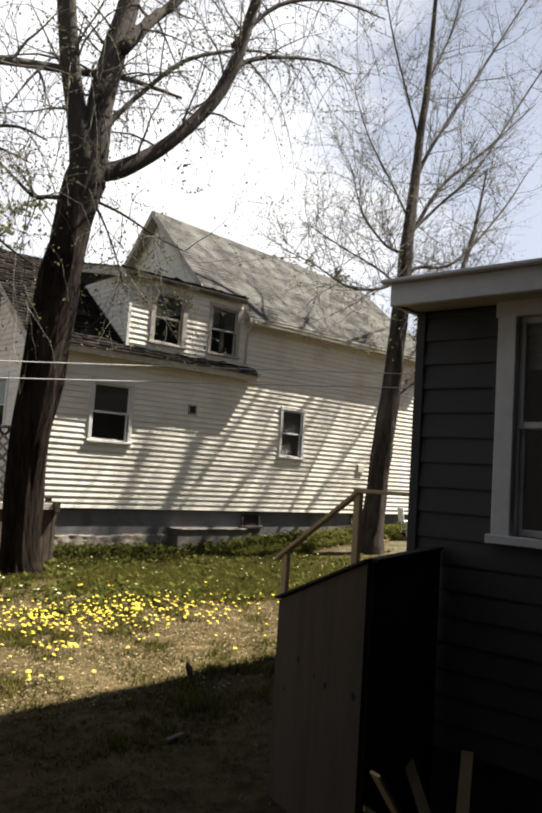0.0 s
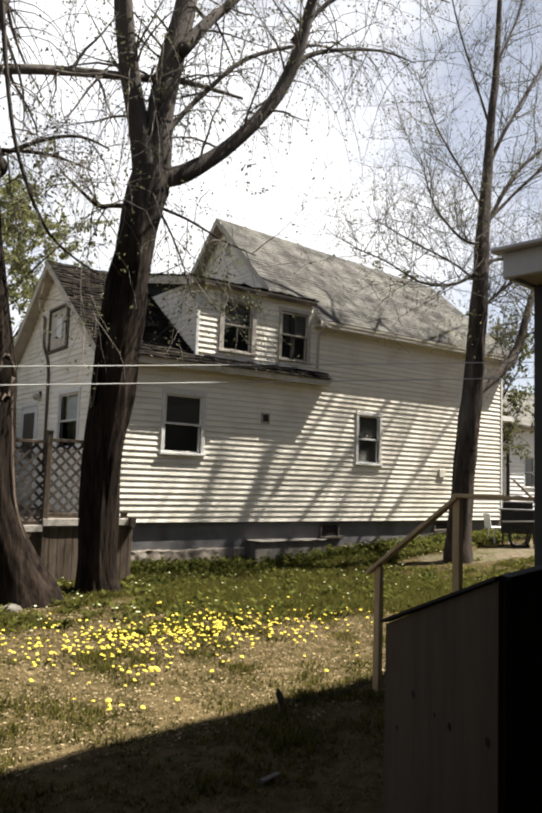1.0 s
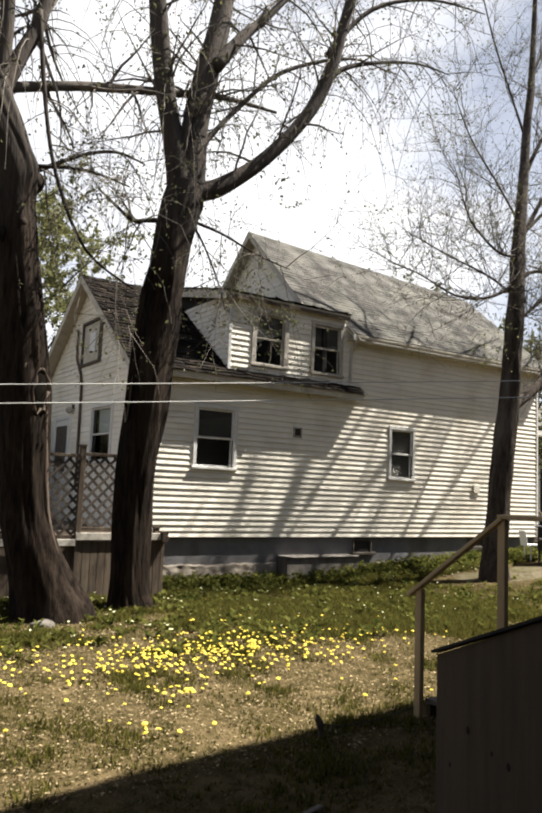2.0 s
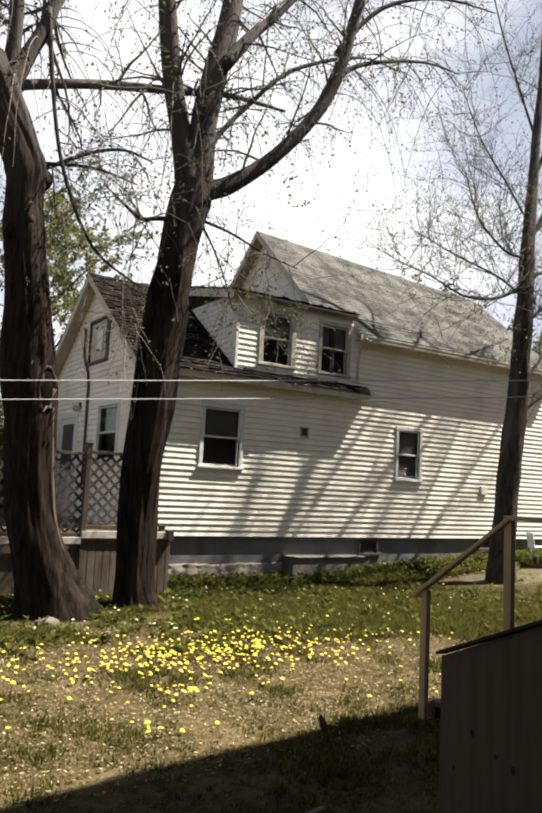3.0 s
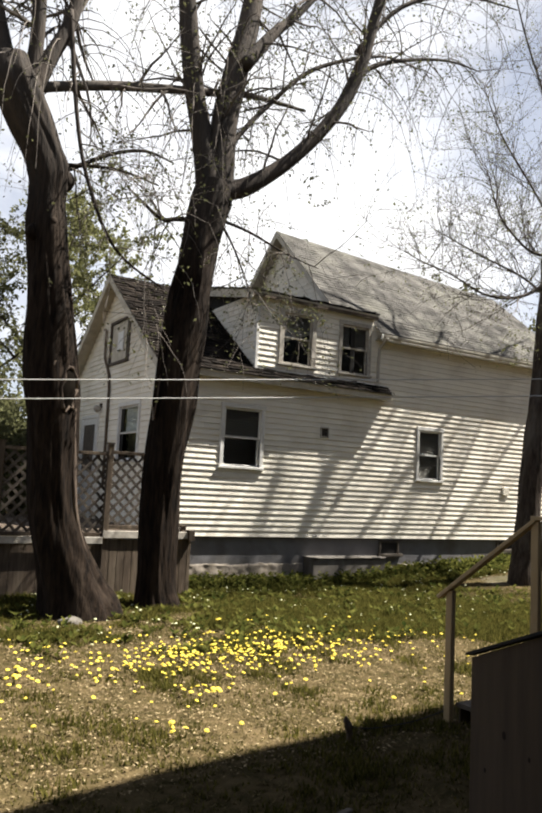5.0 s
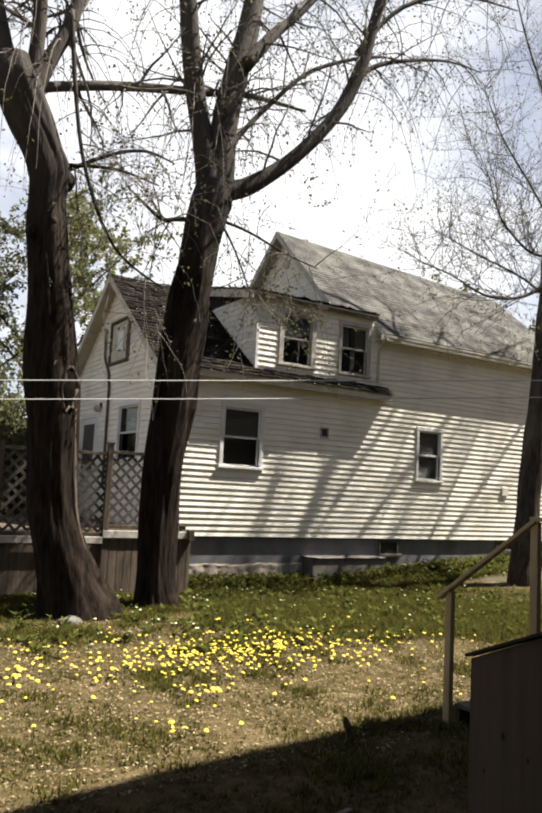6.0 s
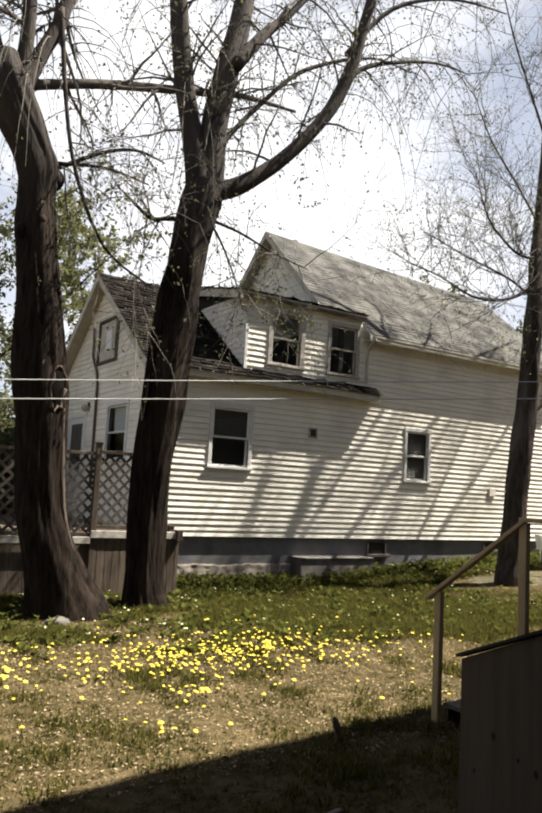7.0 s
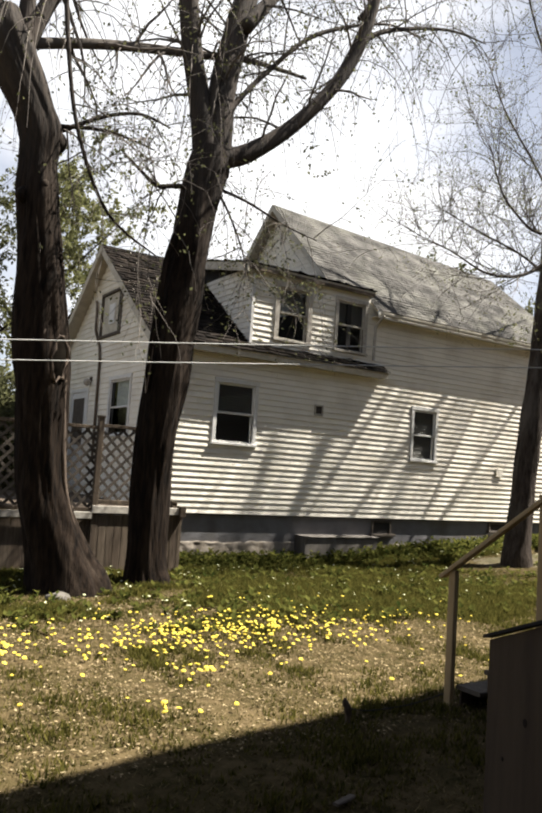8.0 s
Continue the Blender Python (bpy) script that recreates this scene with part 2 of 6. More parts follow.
class Bag:
    """Collects vertices and faces."""

    def __init__(self):
        self.v, self.f = [], []

    def add(self, vs, fs):
        k = len(self.v)
        self.v.extend(vs)
        self.f.extend(tuple(i + k for i in f) for f in fs)

    def box(self, lo, hi, bevel=0.0, m=None):
        (x0, y0, z0), (x1, y1, z1) = lo, hi
        b = min(bevel, (x1 - x0) / 2.2, (y1 - y0) / 2.2, (z1 - z0) / 2.2)
        if b <= 0:
            vs = [(x0, y0, z0), (x1, y0, z0), (x1, y1, z0), (x0, y1, z0), (x0, y0, z1), (x1, y0, z1), (x1, y1, z1), (x0, y1, z1)]
            fs = [(0, 3, 2, 1), (4, 5, 6, 7), (0, 1, 5, 4), (1, 2, 6, 5), (2, 3, 7, 6), (3, 0, 4, 7)]
        else:
            ax = sorted(range(3), key=lambda a: (hi[a] - lo[a]))[-1]
            o = [a for a in range(3) if a != ax]
            ring = []
            l0, h0, l1, h1 = lo[o[0]], hi[o[0]], lo[o[1]], hi[o[1]]
            for p, q in ((l0 + b, l1), (h0 - b, l1), (h0, l1 + b), (h0, h1 - b), (h0 - b, h1), (l0 + b, h1), (l0, h1 - b), (l0, l1 + b)):
                ring.append((p, q))
            vs = []
            for e in (lo[ax], hi[ax]):
                for p, q in ring:
                    c = [0, 0, 0]
                    c[ax], c[o[0]], c[o[1]] = e, p, q
                    vs.append(tuple(c))
            fs = [tuple(range(8)), tuple(range(15, 7, -1))] + [(i, i + 8, (i + 1) % 8 + 8, (i + 1) % 8) for i in range(8)]
            if ax == 1:
                fs = [tuple(reversed(f)) for f in fs]
            fs = [tuple(reversed(f)) for f in fs]
        if m is not None:
            vs = [tuple(m @ Vector(v)) for v in vs]
        self.add(vs, fs)

    def tube(self, pts, radii, sides=8, rough=0.0, seed=0.0, flat=1.0, cap=True):
        pts = [Vector(p) for p in pts]
        k = len(self.v)
        t0 = (pts[1] - pts[0]).normalized()
        side = t0.orthogonal().normalized()
        for i, p in enumerate(pts):
            t = (pts[min(i + 1, len(pts) - 1)] - pts[max(i - 1, 0)]).normalized()
            side = (side - t * side.dot(t)).normalized()
            up = t.cross(side)
            for j in range(sides):
                a = 2 * math.pi * j / sides
                d = side * math.cos(a) + up * math.sin(a) * flat
                r = radii[i]
                if rough:
                    r *= 1 + rough * noise.noise(Vector((d.x * 1.6 + seed, d.y * 1.6, p.z * 0.9))) + 0.5 * rough * noise.noise(Vector((d.x * 5 + seed, d.y * 5, p.z * 1.4))) + (0.42 * rough * abs(noise.noise(Vector((d.x * 9 + seed, d.y * 9, p.z * 0.8)))) if sides > 30 else 0)
                self.v.append(tuple(p + d * r))
        for i in range(len(pts) - 1):
            for j in range(sides):
                a, b = k + i * sides + j, k + i * sides + (j + 1) % sides
                self.f.append((a, b, b + sides, a + sides))
        if cap:
            self.f.append(tuple(k + j for j in reversed(range(sides))))
            self.f.append(tuple(k + (len(pts) - 1) * sides + j for j in range(sides)))

    def mesh(self, name, mat, smooth=False):
        return mesh_from(name, self.v, self.f, mat, smooth)


def box_mesh(name, lo, hi, mat, bevel=0.006):
    b = Bag()
    b.box(lo, hi, bevel)
    return b.mesh(name, mat)


def smooth_path(pts, n=6):
    """Catmull-Rom through points, each of any number of values."""
    out = []
    P = [np.array(p, float) for p in pts]
    for i in range(len(P) - 1):
        a, b, c, d = P[max(i - 1, 0)], P[i], P[i + 1], P[min(i + 2, len(P) - 1)]
        for k in range(n):
            t = k / n
            out.append(0.5 * (2 * b + (c - a) * t + (2 * a - 5 * b + 4 * c - d) * t * t + (3 * b - a - 3 * c + d) * t ** 3))
    out.append(P[-1])
    return out


# ---------------------------------------------------------------- ground
def ground_z(x, y):
    rise = 0.060 * max(0.0, min(x, 12.0) - 2.7) * min(1.0, max(0.0, (y + 11.0) / 6.0))
    near = min(1.0, max(0.0, (y + 8.0) / 5.0)) * 0.05
    far = 1 / (1 + ((x * x + y * y) / 9000))
    return (rise + near + 0.035 * noise.noise(Vector((x * 0.45, y * 0.45, 0.3))) + 0.012 * noise.noise(Vector((x * 2.1, y * 2.1, 4)))) * far


def build_ground():
    def axis(lo, hi, step, far):
        a = [lo + i * step for i in range(int((hi - lo) / step) + 1)]
        g, e, w = [], hi, step
        while e < far:
            w *= 1.5
            e += w
            g.append(e)
        h, e, w = [], lo, step
        while e > -far:
            w *= 1.5
            e -= w
            h.append(e)
        return h[::-1] + a + g
    xs, ys = axis(-9, 16, 0.22, 3000), axis(-13, 2, 0.22, 3000)
    v = [(x, y, ground_z(x, y)) for y in ys for x in xs]
    w = len(xs)
    f = [(j * w + i, j * w + i + 1, (j + 1) * w + i + 1, (j + 1) * w + i) for j in range(len(ys) - 1) for i in range(w - 1)]
    ob = new("ground", mesh_from("ground", v, f, "ground", True))
    tagged(ob, "uneven lawn of thin grass over brown soil", "ground", kind="structure")


build_ground()


# ---------------------------------------------------------------- white house
HX0, HX1, HY0, HY1 = -0.75, 12.2, -0.45, 6.05      # plan
RIDGE_Y = 2.8
SID_Z0 = 1.03
COURSE = 0.127
WING_EAVE, WING_RIDGE = 4.54, 7.18                    # the low wing's roof, at its eave edge and ridge
MAIN_EAVE, MAIN_RIDGE = 6.06, 9.38
EAVE_Y = -0.74
MAIN_EY = -0.70                                      # the main roof's eave edge
GABLE_X = 4.0
DORM_X0, DORM_X1 = 1.33, 4.70
PENT_X1 = 5.14                                       # the end of the skirt roof below the dormer
RIDGE_SAG = 0.44                                     # how far the old main ridge has sunk at its far end


def wing_roof(y):
    return WING_RIDGE - abs(y - RIDGE_Y) * (WING_RIDGE - WING_EAVE) / (RIDGE_Y - EAVE_Y)


def main_roof(y):
    return MAIN_RIDGE - abs(y - RIDGE_Y) * (MAIN_RIDGE - MAIN_EAVE) / (RIDGE_Y - MAIN_EY)


house = thing("house", (0, 0, 0), "two-storey cream clapboard house with grey shingle roofs", "house")


def cut(spans, a, b):
    out = []
    for p, q in spans:
        if b <= p or a >= q:
            out.append((p, q))
        else:
            if a > p:
                out.append((p, a))
            if b < q:
                out.append((b, q))
    return out


def lap_siding(wall, m, span_at, z0, z1, holes, mat="siding", course=COURSE, lip=0.024, name="siding_board", longest=3.66):
    """Lapped boards in the plane y=0 of m, facing -y. span_at(z): where the wall runs at that height. holes: (x0, x1, z0, z1)."""
    def board(xa, xb, za, zb, lo, j=0.0):
        vs = []
        for px in (xa, xb - 0.0015):
            vs += [(px, 0.0, za), (px, -lo, za + j), (px, -lo - 0.001, za + min(0.012, (zb - za) * 0.3) + j), (px, -0.003, zb + 0.004), (px, 0.0, zb + 0.004)]
        fs = [(0, 1, 2, 3, 4), (9, 8, 7, 6, 5)] + [(i, i + 5, (i + 1) % 5 + 5, (i + 1) % 5) for i in range(5)]
        part(name, mesh_from(name, [tuple(m @ Vector(v)) for v in vs], [tuple(reversed(f)) for f in fs], mat), wall)
    z = z0
    while z < z1 - 0.02:
        zt = min(z + course, z1)
        whole = span_at((z + zt) / 2)
        spans = whole
        for hx0, hx1, hz0, hz1 in holes:
            if z < hz1 - 0.01 and zt > hz0 + 0.01:
                spans = cut(spans, hx0, hx1)
                if any(a < hx0 and b > hx1 for a, b in whole):
                    if hz0 - z > 0.015:
                        board(hx0, hx1, z, hz0 - 0.004, lip)
                    if zt - hz1 > 0.015:
                        board(hx0, hx1, hz1, zt, lip * (zt - hz1) / course)
        for a, b in spans:
            x = a
            first = rng.uniform(0.6, longest)
            while x < b - 0.02:
                e = min(b, x + first)
                if b - e < 0.3:
                    e = b
                first = longest
                board(x, e, z, zt, lip + rng.uniform(-0.002, 0.002), rng.uniform(-0.0015, 0.0015))
                x = e
        z = zt


def wall_slab(name, m, outline, holes, thick, mat, parent, label=""):
    """A wall in the plane y=0..thick of m with its holes cut through; outline: (x, z) of its top at breakpoints, from zero height up."""
    xs = sorted(set([p[0] for p in outline] + [h[i] for h in holes for i in (0, 1)]))
    zb = min(p[2] for p in outline)

    def top(x):
        for (xa, za, _), (xb, zb2, _) in zip(outline, outline[1:]):
            if xa - 1e-6 <= x <= xb + 1e-6:
                return za + (zb2 - za) * (x - xa) / max(xb - xa, 1e-6)
        return outline[-1][1]
    bag = Bag()
    for a, b in zip(xs, xs[1:]):
        segs = [(zb, None)]
        for h in holes:
            if h[0] < (a + b) / 2 < h[1]:
                out = []
                for p, q in segs:
                    out += [(p, h[2]), (h[3], q)]
                segs = out
        for p, q in segs:
            za, zc = (top(a + 1e-5), top(b - 1e-5)) if q is None else (q, q)
            vs = [(a, 0, p), (b, 0, p), (b, thick, p), (a, thick, p), (a, 0, za), (b, 0, zc), (b, thick, zc), (a, thick, za)]
            fs = [(0, 3, 2, 1), (4, 5, 6, 7), (0, 1, 5, 4), (1, 2, 6, 5), (2, 3, 7, 6), (3, 0, 4, 7)]
            bag.add([tuple(m @ Vector(v)) for v in vs], fs)
    me = bag.mesh(name, mat)
    bm = bmesh.new()
    bm.from_mesh(me)
    bmesh.ops.remove_doubles(bm, verts=bm.verts, dist=0.0003)
    bm.to_mesh(me)
    bm.free()
    return part(name, me, parent, label)


def sash_window(parent, m, x0, x1, z0, z1, trim=0.085, trim_mat="trim", label="", blind=0.0, proud=0.045, screen=True, mid=0.5, blind_mat="cloth"):
    """A double-hung window in the plane y=0 of m, which faces -y; the sizes are those of the casing's outside."""
    w = part("window", box_mesh("window", (x0 + trim, 0.0, z0 + 0.05), (x0 + trim + 0.02, 0.10, z1 - trim), trim_mat), parent, label)

    def bar(name, lo, hi, mat=trim_mat, bevel=0.006, lab=""):
        b = Bag()
        b.box(lo, hi, bevel, m)
        part(name, b.mesh(name, mat), w, lab)
    w.data.transform(m)
    bar("casing", (x0, -proud, z0 + 0.05), (x0 + trim, 0.02, z1 - trim))
    bar("casing", (x1 - trim, -proud, z0 + 0.05), (x1, 0.02, z1 - trim))
    bar("head_casing", (x0 - 0.01, -proud - 0.006, z1 - trim), (x1 + 0.01, 0.02, z1 + 0.01))
    bar("window_sill", (x0 - 0.02, -proud - 0.03, z0 - 0.005), (x1 + 0.02, 0.04, z0 + 0.05))
    a, b, c, d = x0 + trim, x1 - trim, z0 + 0.05, z1 - trim
    zm = c + (d - c) * mid
    for nm, p, q, y in (("lower_sash", c, zm + 0.02, 0.035), ("upper_sash", zm - 0.02, d, 0.0)):
        s = Bag()
        f = 0.042
        s.box((a, y, p), (a + f, y + 0.035, q), 0.004, m)
        s.box((b - f, y, p), (b, y + 0.035, q), 0.004, m)
        s.box((a + f, y, p), (b - f, y + 0.035, p + f), 0.004, m)
        s.box((a + f, y, q - f), (b - f, y + 0.035, q), 0.004, m)
        part(nm, s.mesh(nm, "trim" if trim_mat == "trim" else trim_mat), w)
        g = Bag()
        g.box((a + f - 0.005, y + 0.015, p + f - 0.005), (b - f + 0.005, y + 0.019, q - f + 0.005), 0, m)
        pane = part("pane", g.mesh("pane", "glass"), w)
        pane.visible_shadow = False
    if blind:
        g = Bag()
        zc = d - (d - c) * blind
        k = max(3, int((d - zc) / 0.05))
        for i in range(k):
            zz = d - (i + 1) * (d - zc) / k
            g.box((a + 0.01, 0.074, zz + 0.004), (b - 0.01, 0.082, zz + (d - zc) / k), 0, m)
        part("blind", g.mesh("blind", blind_mat), w, "slatted window blind")
    return w


I4 = Matrix.Identity(4)
FRONT = Matrix.Translation((0, HY0, 0))
W1 = (0.56, 1.65, 2.50, 3.91)
W2 = (6.20, 7.12, 2.48, 3.87)
W3 = (1.93, 2.95, 4.93, 6.28)
W4 = (3.62, 4.60, 4.93, 6.24)
VENT = (3.19, 3.43, 3.36, 3.60)
front_holes = [W1, W2, W3, W4, VENT]


def open_of(w, trim=0.085):
    return (w[0] + trim, w[1] - trim, w[2] + 0.05, w[3] - trim)


wing_top = wing_roof(HY0) - 0.10
main_top = main_roof(HY0) - 0.10
front_out = [(HX0, wing_top, SID_Z0 - 0.02), (DORM_X0, wing_top, 9), (DORM_X0 + 0.001, 6.42, 9), (DORM_X1, 6.42, 9),
             (DORM_X1 + 0.001, main_top, 9), (HX1, main_top, 9)]
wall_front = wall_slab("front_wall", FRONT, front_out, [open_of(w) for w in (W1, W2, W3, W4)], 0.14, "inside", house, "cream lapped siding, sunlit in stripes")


def front_span(z):
    if z < wing_top:
        return [(HX0 + 0.06, HX1 - 0.06)]
    if z < 4.72:
        return [(DORM_X0 + 0.06, HX1 - 0.06)]
    if z < main_top:
        return [(DORM_X0 + 0.06, HX1 - 0.06)]
    return [(DORM_X0 + 0.06, DORM_X1 - 0.02)]


SID = Matrix.Translation((0, HY0 - 0.002, 0))
lap_siding(wall_front, SID, front_span, SID_Z0, 6.42, front_holes)

sash_window(house, SID, *W1, label="white double-hung window, half-drawn blind coloured as in shade", blind=0.47, blind_mat="shaded_cloth")
sash_window(house, SID, *W2, label="narrow white double-hung window with a drawn blind", blind=0.97, blind_mat="shaded_cloth")
sash_window(house, SID, *W3, trim=0.12, trim_mat="worn", label="weathered double-hung window under the eave", mid=0.52, blind=0.3, blind_mat="shaded_cloth")
sash_window(house, SID, *W4, trim=0.09, trim_mat="worn", label="weathered double-hung window under the eave", mid=0.52, blind=0.48, blind_mat="shaded_cloth")


def vent_grille():
    x0, x1, z0, z1 = VENT
    b = Bag()
    y = HY0 - 0.045
    b.box((x0, y, z0), (x0 + 0.03, HY0 + 0.02, z1), 0.004)
    b.box((x1 - 0.03, y, z0), (x1, HY0 + 0.02, z1), 0.004)
    b.box((x0 + 0.03, y, z0), (x1 - 0.03, HY0 + 0.02, z0 + 0.03), 0.004)
    b.box((x0 + 0.03, y, z1 - 0.03), (x1 - 0.03, HY0 + 0.02, z1), 0.004)
    v = part("vent", b.mesh("vent", "worn"), house, "small square louvred wall vent")
    for i in range(6):
        z = z0 + 0.034 + i * 0.033
        s = Bag()
        s.add([(x0 + 0.03, y + 0.01, z), (x1 - 0.03, y + 0.01, z), (x1 - 0.03, y + 0.035, z + 0.024), (x0 + 0.03, y + 0.035, z + 0.024),
               (x0 + 0.03, y + 0.014, z - 0.004), (x1 - 0.03, y + 0.014, z - 0.004), (x1 - 0.03, y + 0.039, z + 0.02), (x0 + 0.03, y + 0.039, z + 0.02)],
              [(0, 1, 2, 3), (7, 6, 5, 4), (0, 4, 5, 1), (2, 6, 7, 3), (1, 5, 6, 2), (3, 7, 4, 0)])
        part("slat", s.mesh("slat", "lattice"), v)


vent_grille()


def corner_post(x, z0, z1, y=HY0, mat="trim", w=0.075):
    b = Bag()
    b.box((x - w, y - 0.036, z0), (x, y + w, z1), 0.004)
    part("corner_post", b.mesh("corner_post", mat), house)


corner_post(HX1 + 0.012, SID_Z0, main_top - 0.01)
corner_post(HX0 + 0.062, SID_Z0, wing_top - 0.01)
corner_post(DORM_X0 + 0.062, 4.72, 6.40)

# electrical box and hose bib on the wall
b = Bag()
b.box((9.38, HY0 - 0.062, 2.25), (9.62, HY0 - 0.028, 2.47), 0.006)
part("meter_box", b.mesh("meter_box", "siding"), house, "small cream box fixed to the siding")

# end walls
LEFT = Matrix.Translation((HX0, 0, 0)) @ Matrix.Rotation(radians(-90), 4, "Z")    # local x runs along -y, faces -x
LW = (-2.25, -0.88, 2.55, 3.93)
LA = (-3.25, -1.86, 4.94, 6.06)
LD = (-5.05, -3.70, 1.25, 3.78)
left_out = [(-HY1, wing_roof(HY1) - 0.12, SID_Z0 - 0.02), (-RIDGE_Y, WING_RIDGE - 0.12, 9), (-HY0, wing_roof(HY0) - 0.12, 9)]
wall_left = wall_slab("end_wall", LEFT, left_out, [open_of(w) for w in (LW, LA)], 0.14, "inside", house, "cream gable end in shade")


def left_span(z):
    top = WING_RIDGE - 0.14
    if z < wing_roof(HY0) - 0.14:
        return [(-HY1 + 0.03, -HY0 - 0.03)]
    d = max(0.0, (top - z) / (WING_RIDGE - WING_EAVE) * (RIDGE_Y - EAVE_Y))
    return [(-RIDGE_Y - d, -RIDGE_Y + d)]


LSID = LEFT @ Matrix.Translation((0, -0.002, 0))
lap_siding(wall_left, LSID, left_span, SID_Z0, WING_RIDGE - 0.2, [LW, LA, LD], lip=0.02)
sash_window(house, LSID, *LW, label="white double-hung window with a half-drawn blind", blind=0.5, blind_mat="white_plastic")
for lo, hi in (((LA[0], -0.045, LA[2]), (LA[0] + 0.07, 0.02, LA[3])), ((LA[1] - 0.07, -0.045, LA[2]), (LA[1], 0.02, LA[3])),
               ((LA[0] + 0.07, -0.045, LA[3] - 0.07), (LA[1] - 0.07, 0.02, LA[3])), ((LA[0] + 0.07, -0.055, LA[2]), (LA[1] - 0.07, 0.02, LA[2] + 0.07))):
    b = Bag()
    b.box(lo, hi, 0.006, LSID)
    part("attic_casing", b.mesh("attic_casing", "lattice"), house, "weathered casing of the covered attic window")
b = Bag()
b.box((-2.72, -0.022, 5.25), (-2.34, -0.004, 5.74), 0.008, LEFT)
part("cloth", b.mesh("cloth", "white_plastic"), house, "pale torn patch on the covered attic window")
b = Bag()
b.box((LA[0] + 0.06, 0.0, LA[2] + 0.06), (LA[1] - 0.06, 0.03, LA[3] - 0.06), 0.004, LEFT)
part("cover_board", b.mesh("cover_board", "soffit"), house, "beige board covering the attic window")


def back_door():
    x0, x1, z0, z1 = LD
    b = Bag()
    b.box((x0 + 0.09, -0.03, z0), (x1 - 0.09, 0.02, z1 - 0.09), 0.005, LSID)
    d = part("door", b.mesh("door", "trim"), house, "white half-glazed back door")
    for lo, hi in (((x0, -0.05, z0), (x0 + 0.09, 0.02, z1)), ((x1 - 0.09, -0.05, z0), (x1, 0.02, z1)), ((x0 + 0.09, -0.05, z1 - 0.09), (x1 - 0.09, 0.02, z1))):
        c = Bag()
        c.box(lo, hi, 0.005, LSID)
        part("casing", c.mesh("casing", "trim"), d)
    c = Bag()
    c.box((x0 + 0.25, -0.04, z0 + 1.1), (x1 - 0.25, -0.034, z1 - 0.25), 0, LSID)
    part("pane", c.mesh("pane", "lattice"), d, "dim grey curtained pane")
    # round porch lamp beside the door
    g = Bag()
    q = [(-0.09, 0.03), (-0.06, 0.075), (0.0, 0.095), (0.06, 0.075), (0.09, 0.03)]
    g.tube([LSID @ Vector((x1 + 0.12, -0.13, z1 + 0.12 + h)) for h, w in q], [w for h, w in q], 12)
    lampo = part("porch_lamp", g.mesh("porch_lamp", "worn", True), house, "dull glass porch lamp, unlit")
    g = Bag()
    g.box((x1 + 0.07, -0.06, z1 + 0.16), (x1 + 0.17, 0.0, z1 + 0.26), 0.01, LSID)
    part("bracket", g.mesh("bracket", "grey_wood"), lampo)


back_door()
b = Bag()
b.tube([(HX0 - 0.06, 3.62, 5.95), (HX0 - 0.07, 3.50, 5.9), (HX0 - 0.06, 3.48, 5.2), (HX0 - 0.06, 3.1, 4.75), (HX0 - 0.06, 3.0, 4.4), (HX0 - 0.06, 2.95, 2.0)], [0.034] * 6, 6)
part("conduit", b.mesh("conduit", "grey_wood", True), house, "thin dark conduit down the gable")

RIGHT = Matrix.Translation((HX1, 0, 0)) @ Matrix.Rotation(radians(90), 4, "Z")
wall_slab("end_wall", RIGHT, [(HY0, main_roof(HY0) - 0.12, SID_Z0 - 0.02), (RIDGE_Y, MAIN_RIDGE - RIDGE_SAG - 0.12, 9), (HY1, main_roof(HY1) - 0.12, 9)], [], 0.14, "siding", house, "cream gable end")
BACK = Matrix.Translation((0, HY1, 0))
wall_slab("rear_wall", BACK, [(HX0, wing_roof(HY1) - 0.12, SID_Z0 - 0.02), (GABLE_X, wing_roof(HY1) - 0.12, 9), (GABLE_X + 0.001, main_roof(HY1) - 0.12, 9), (HX1, main_roof(HY1) - 0.12, 9)], [], -0.14, "siding", house, "plain cream rear wall")

# upper gable of the main block, above the shed dormer
GAB = Matrix.Translation((GABLE_X, 0, 0)) @ Matrix.Rotation(radians(-90), 4, "Z")
gable_out = [(-HY1, main_roof(HY1) - 0.12, 4.2), (-RIDGE_Y, MAIN_RIDGE - 0.12, 9), (-HY0, main_roof(HY0) - 0.12, 9)]
wall_gable = wall_slab("gable_wall", GAB, gable_out, [], 0.12, "inside", house, "cream gable wall above the dormer roof")


def gable_span(z):
    top = MAIN_RIDGE - 0.16
    d = max(0.0, (top - z) / (MAIN_RIDGE - MAIN_EAVE) * (RIDGE_Y - MAIN_EY))
    d = min(d, 3.2)
    return [(-RIDGE_Y - d, -RIDGE_Y + d)]


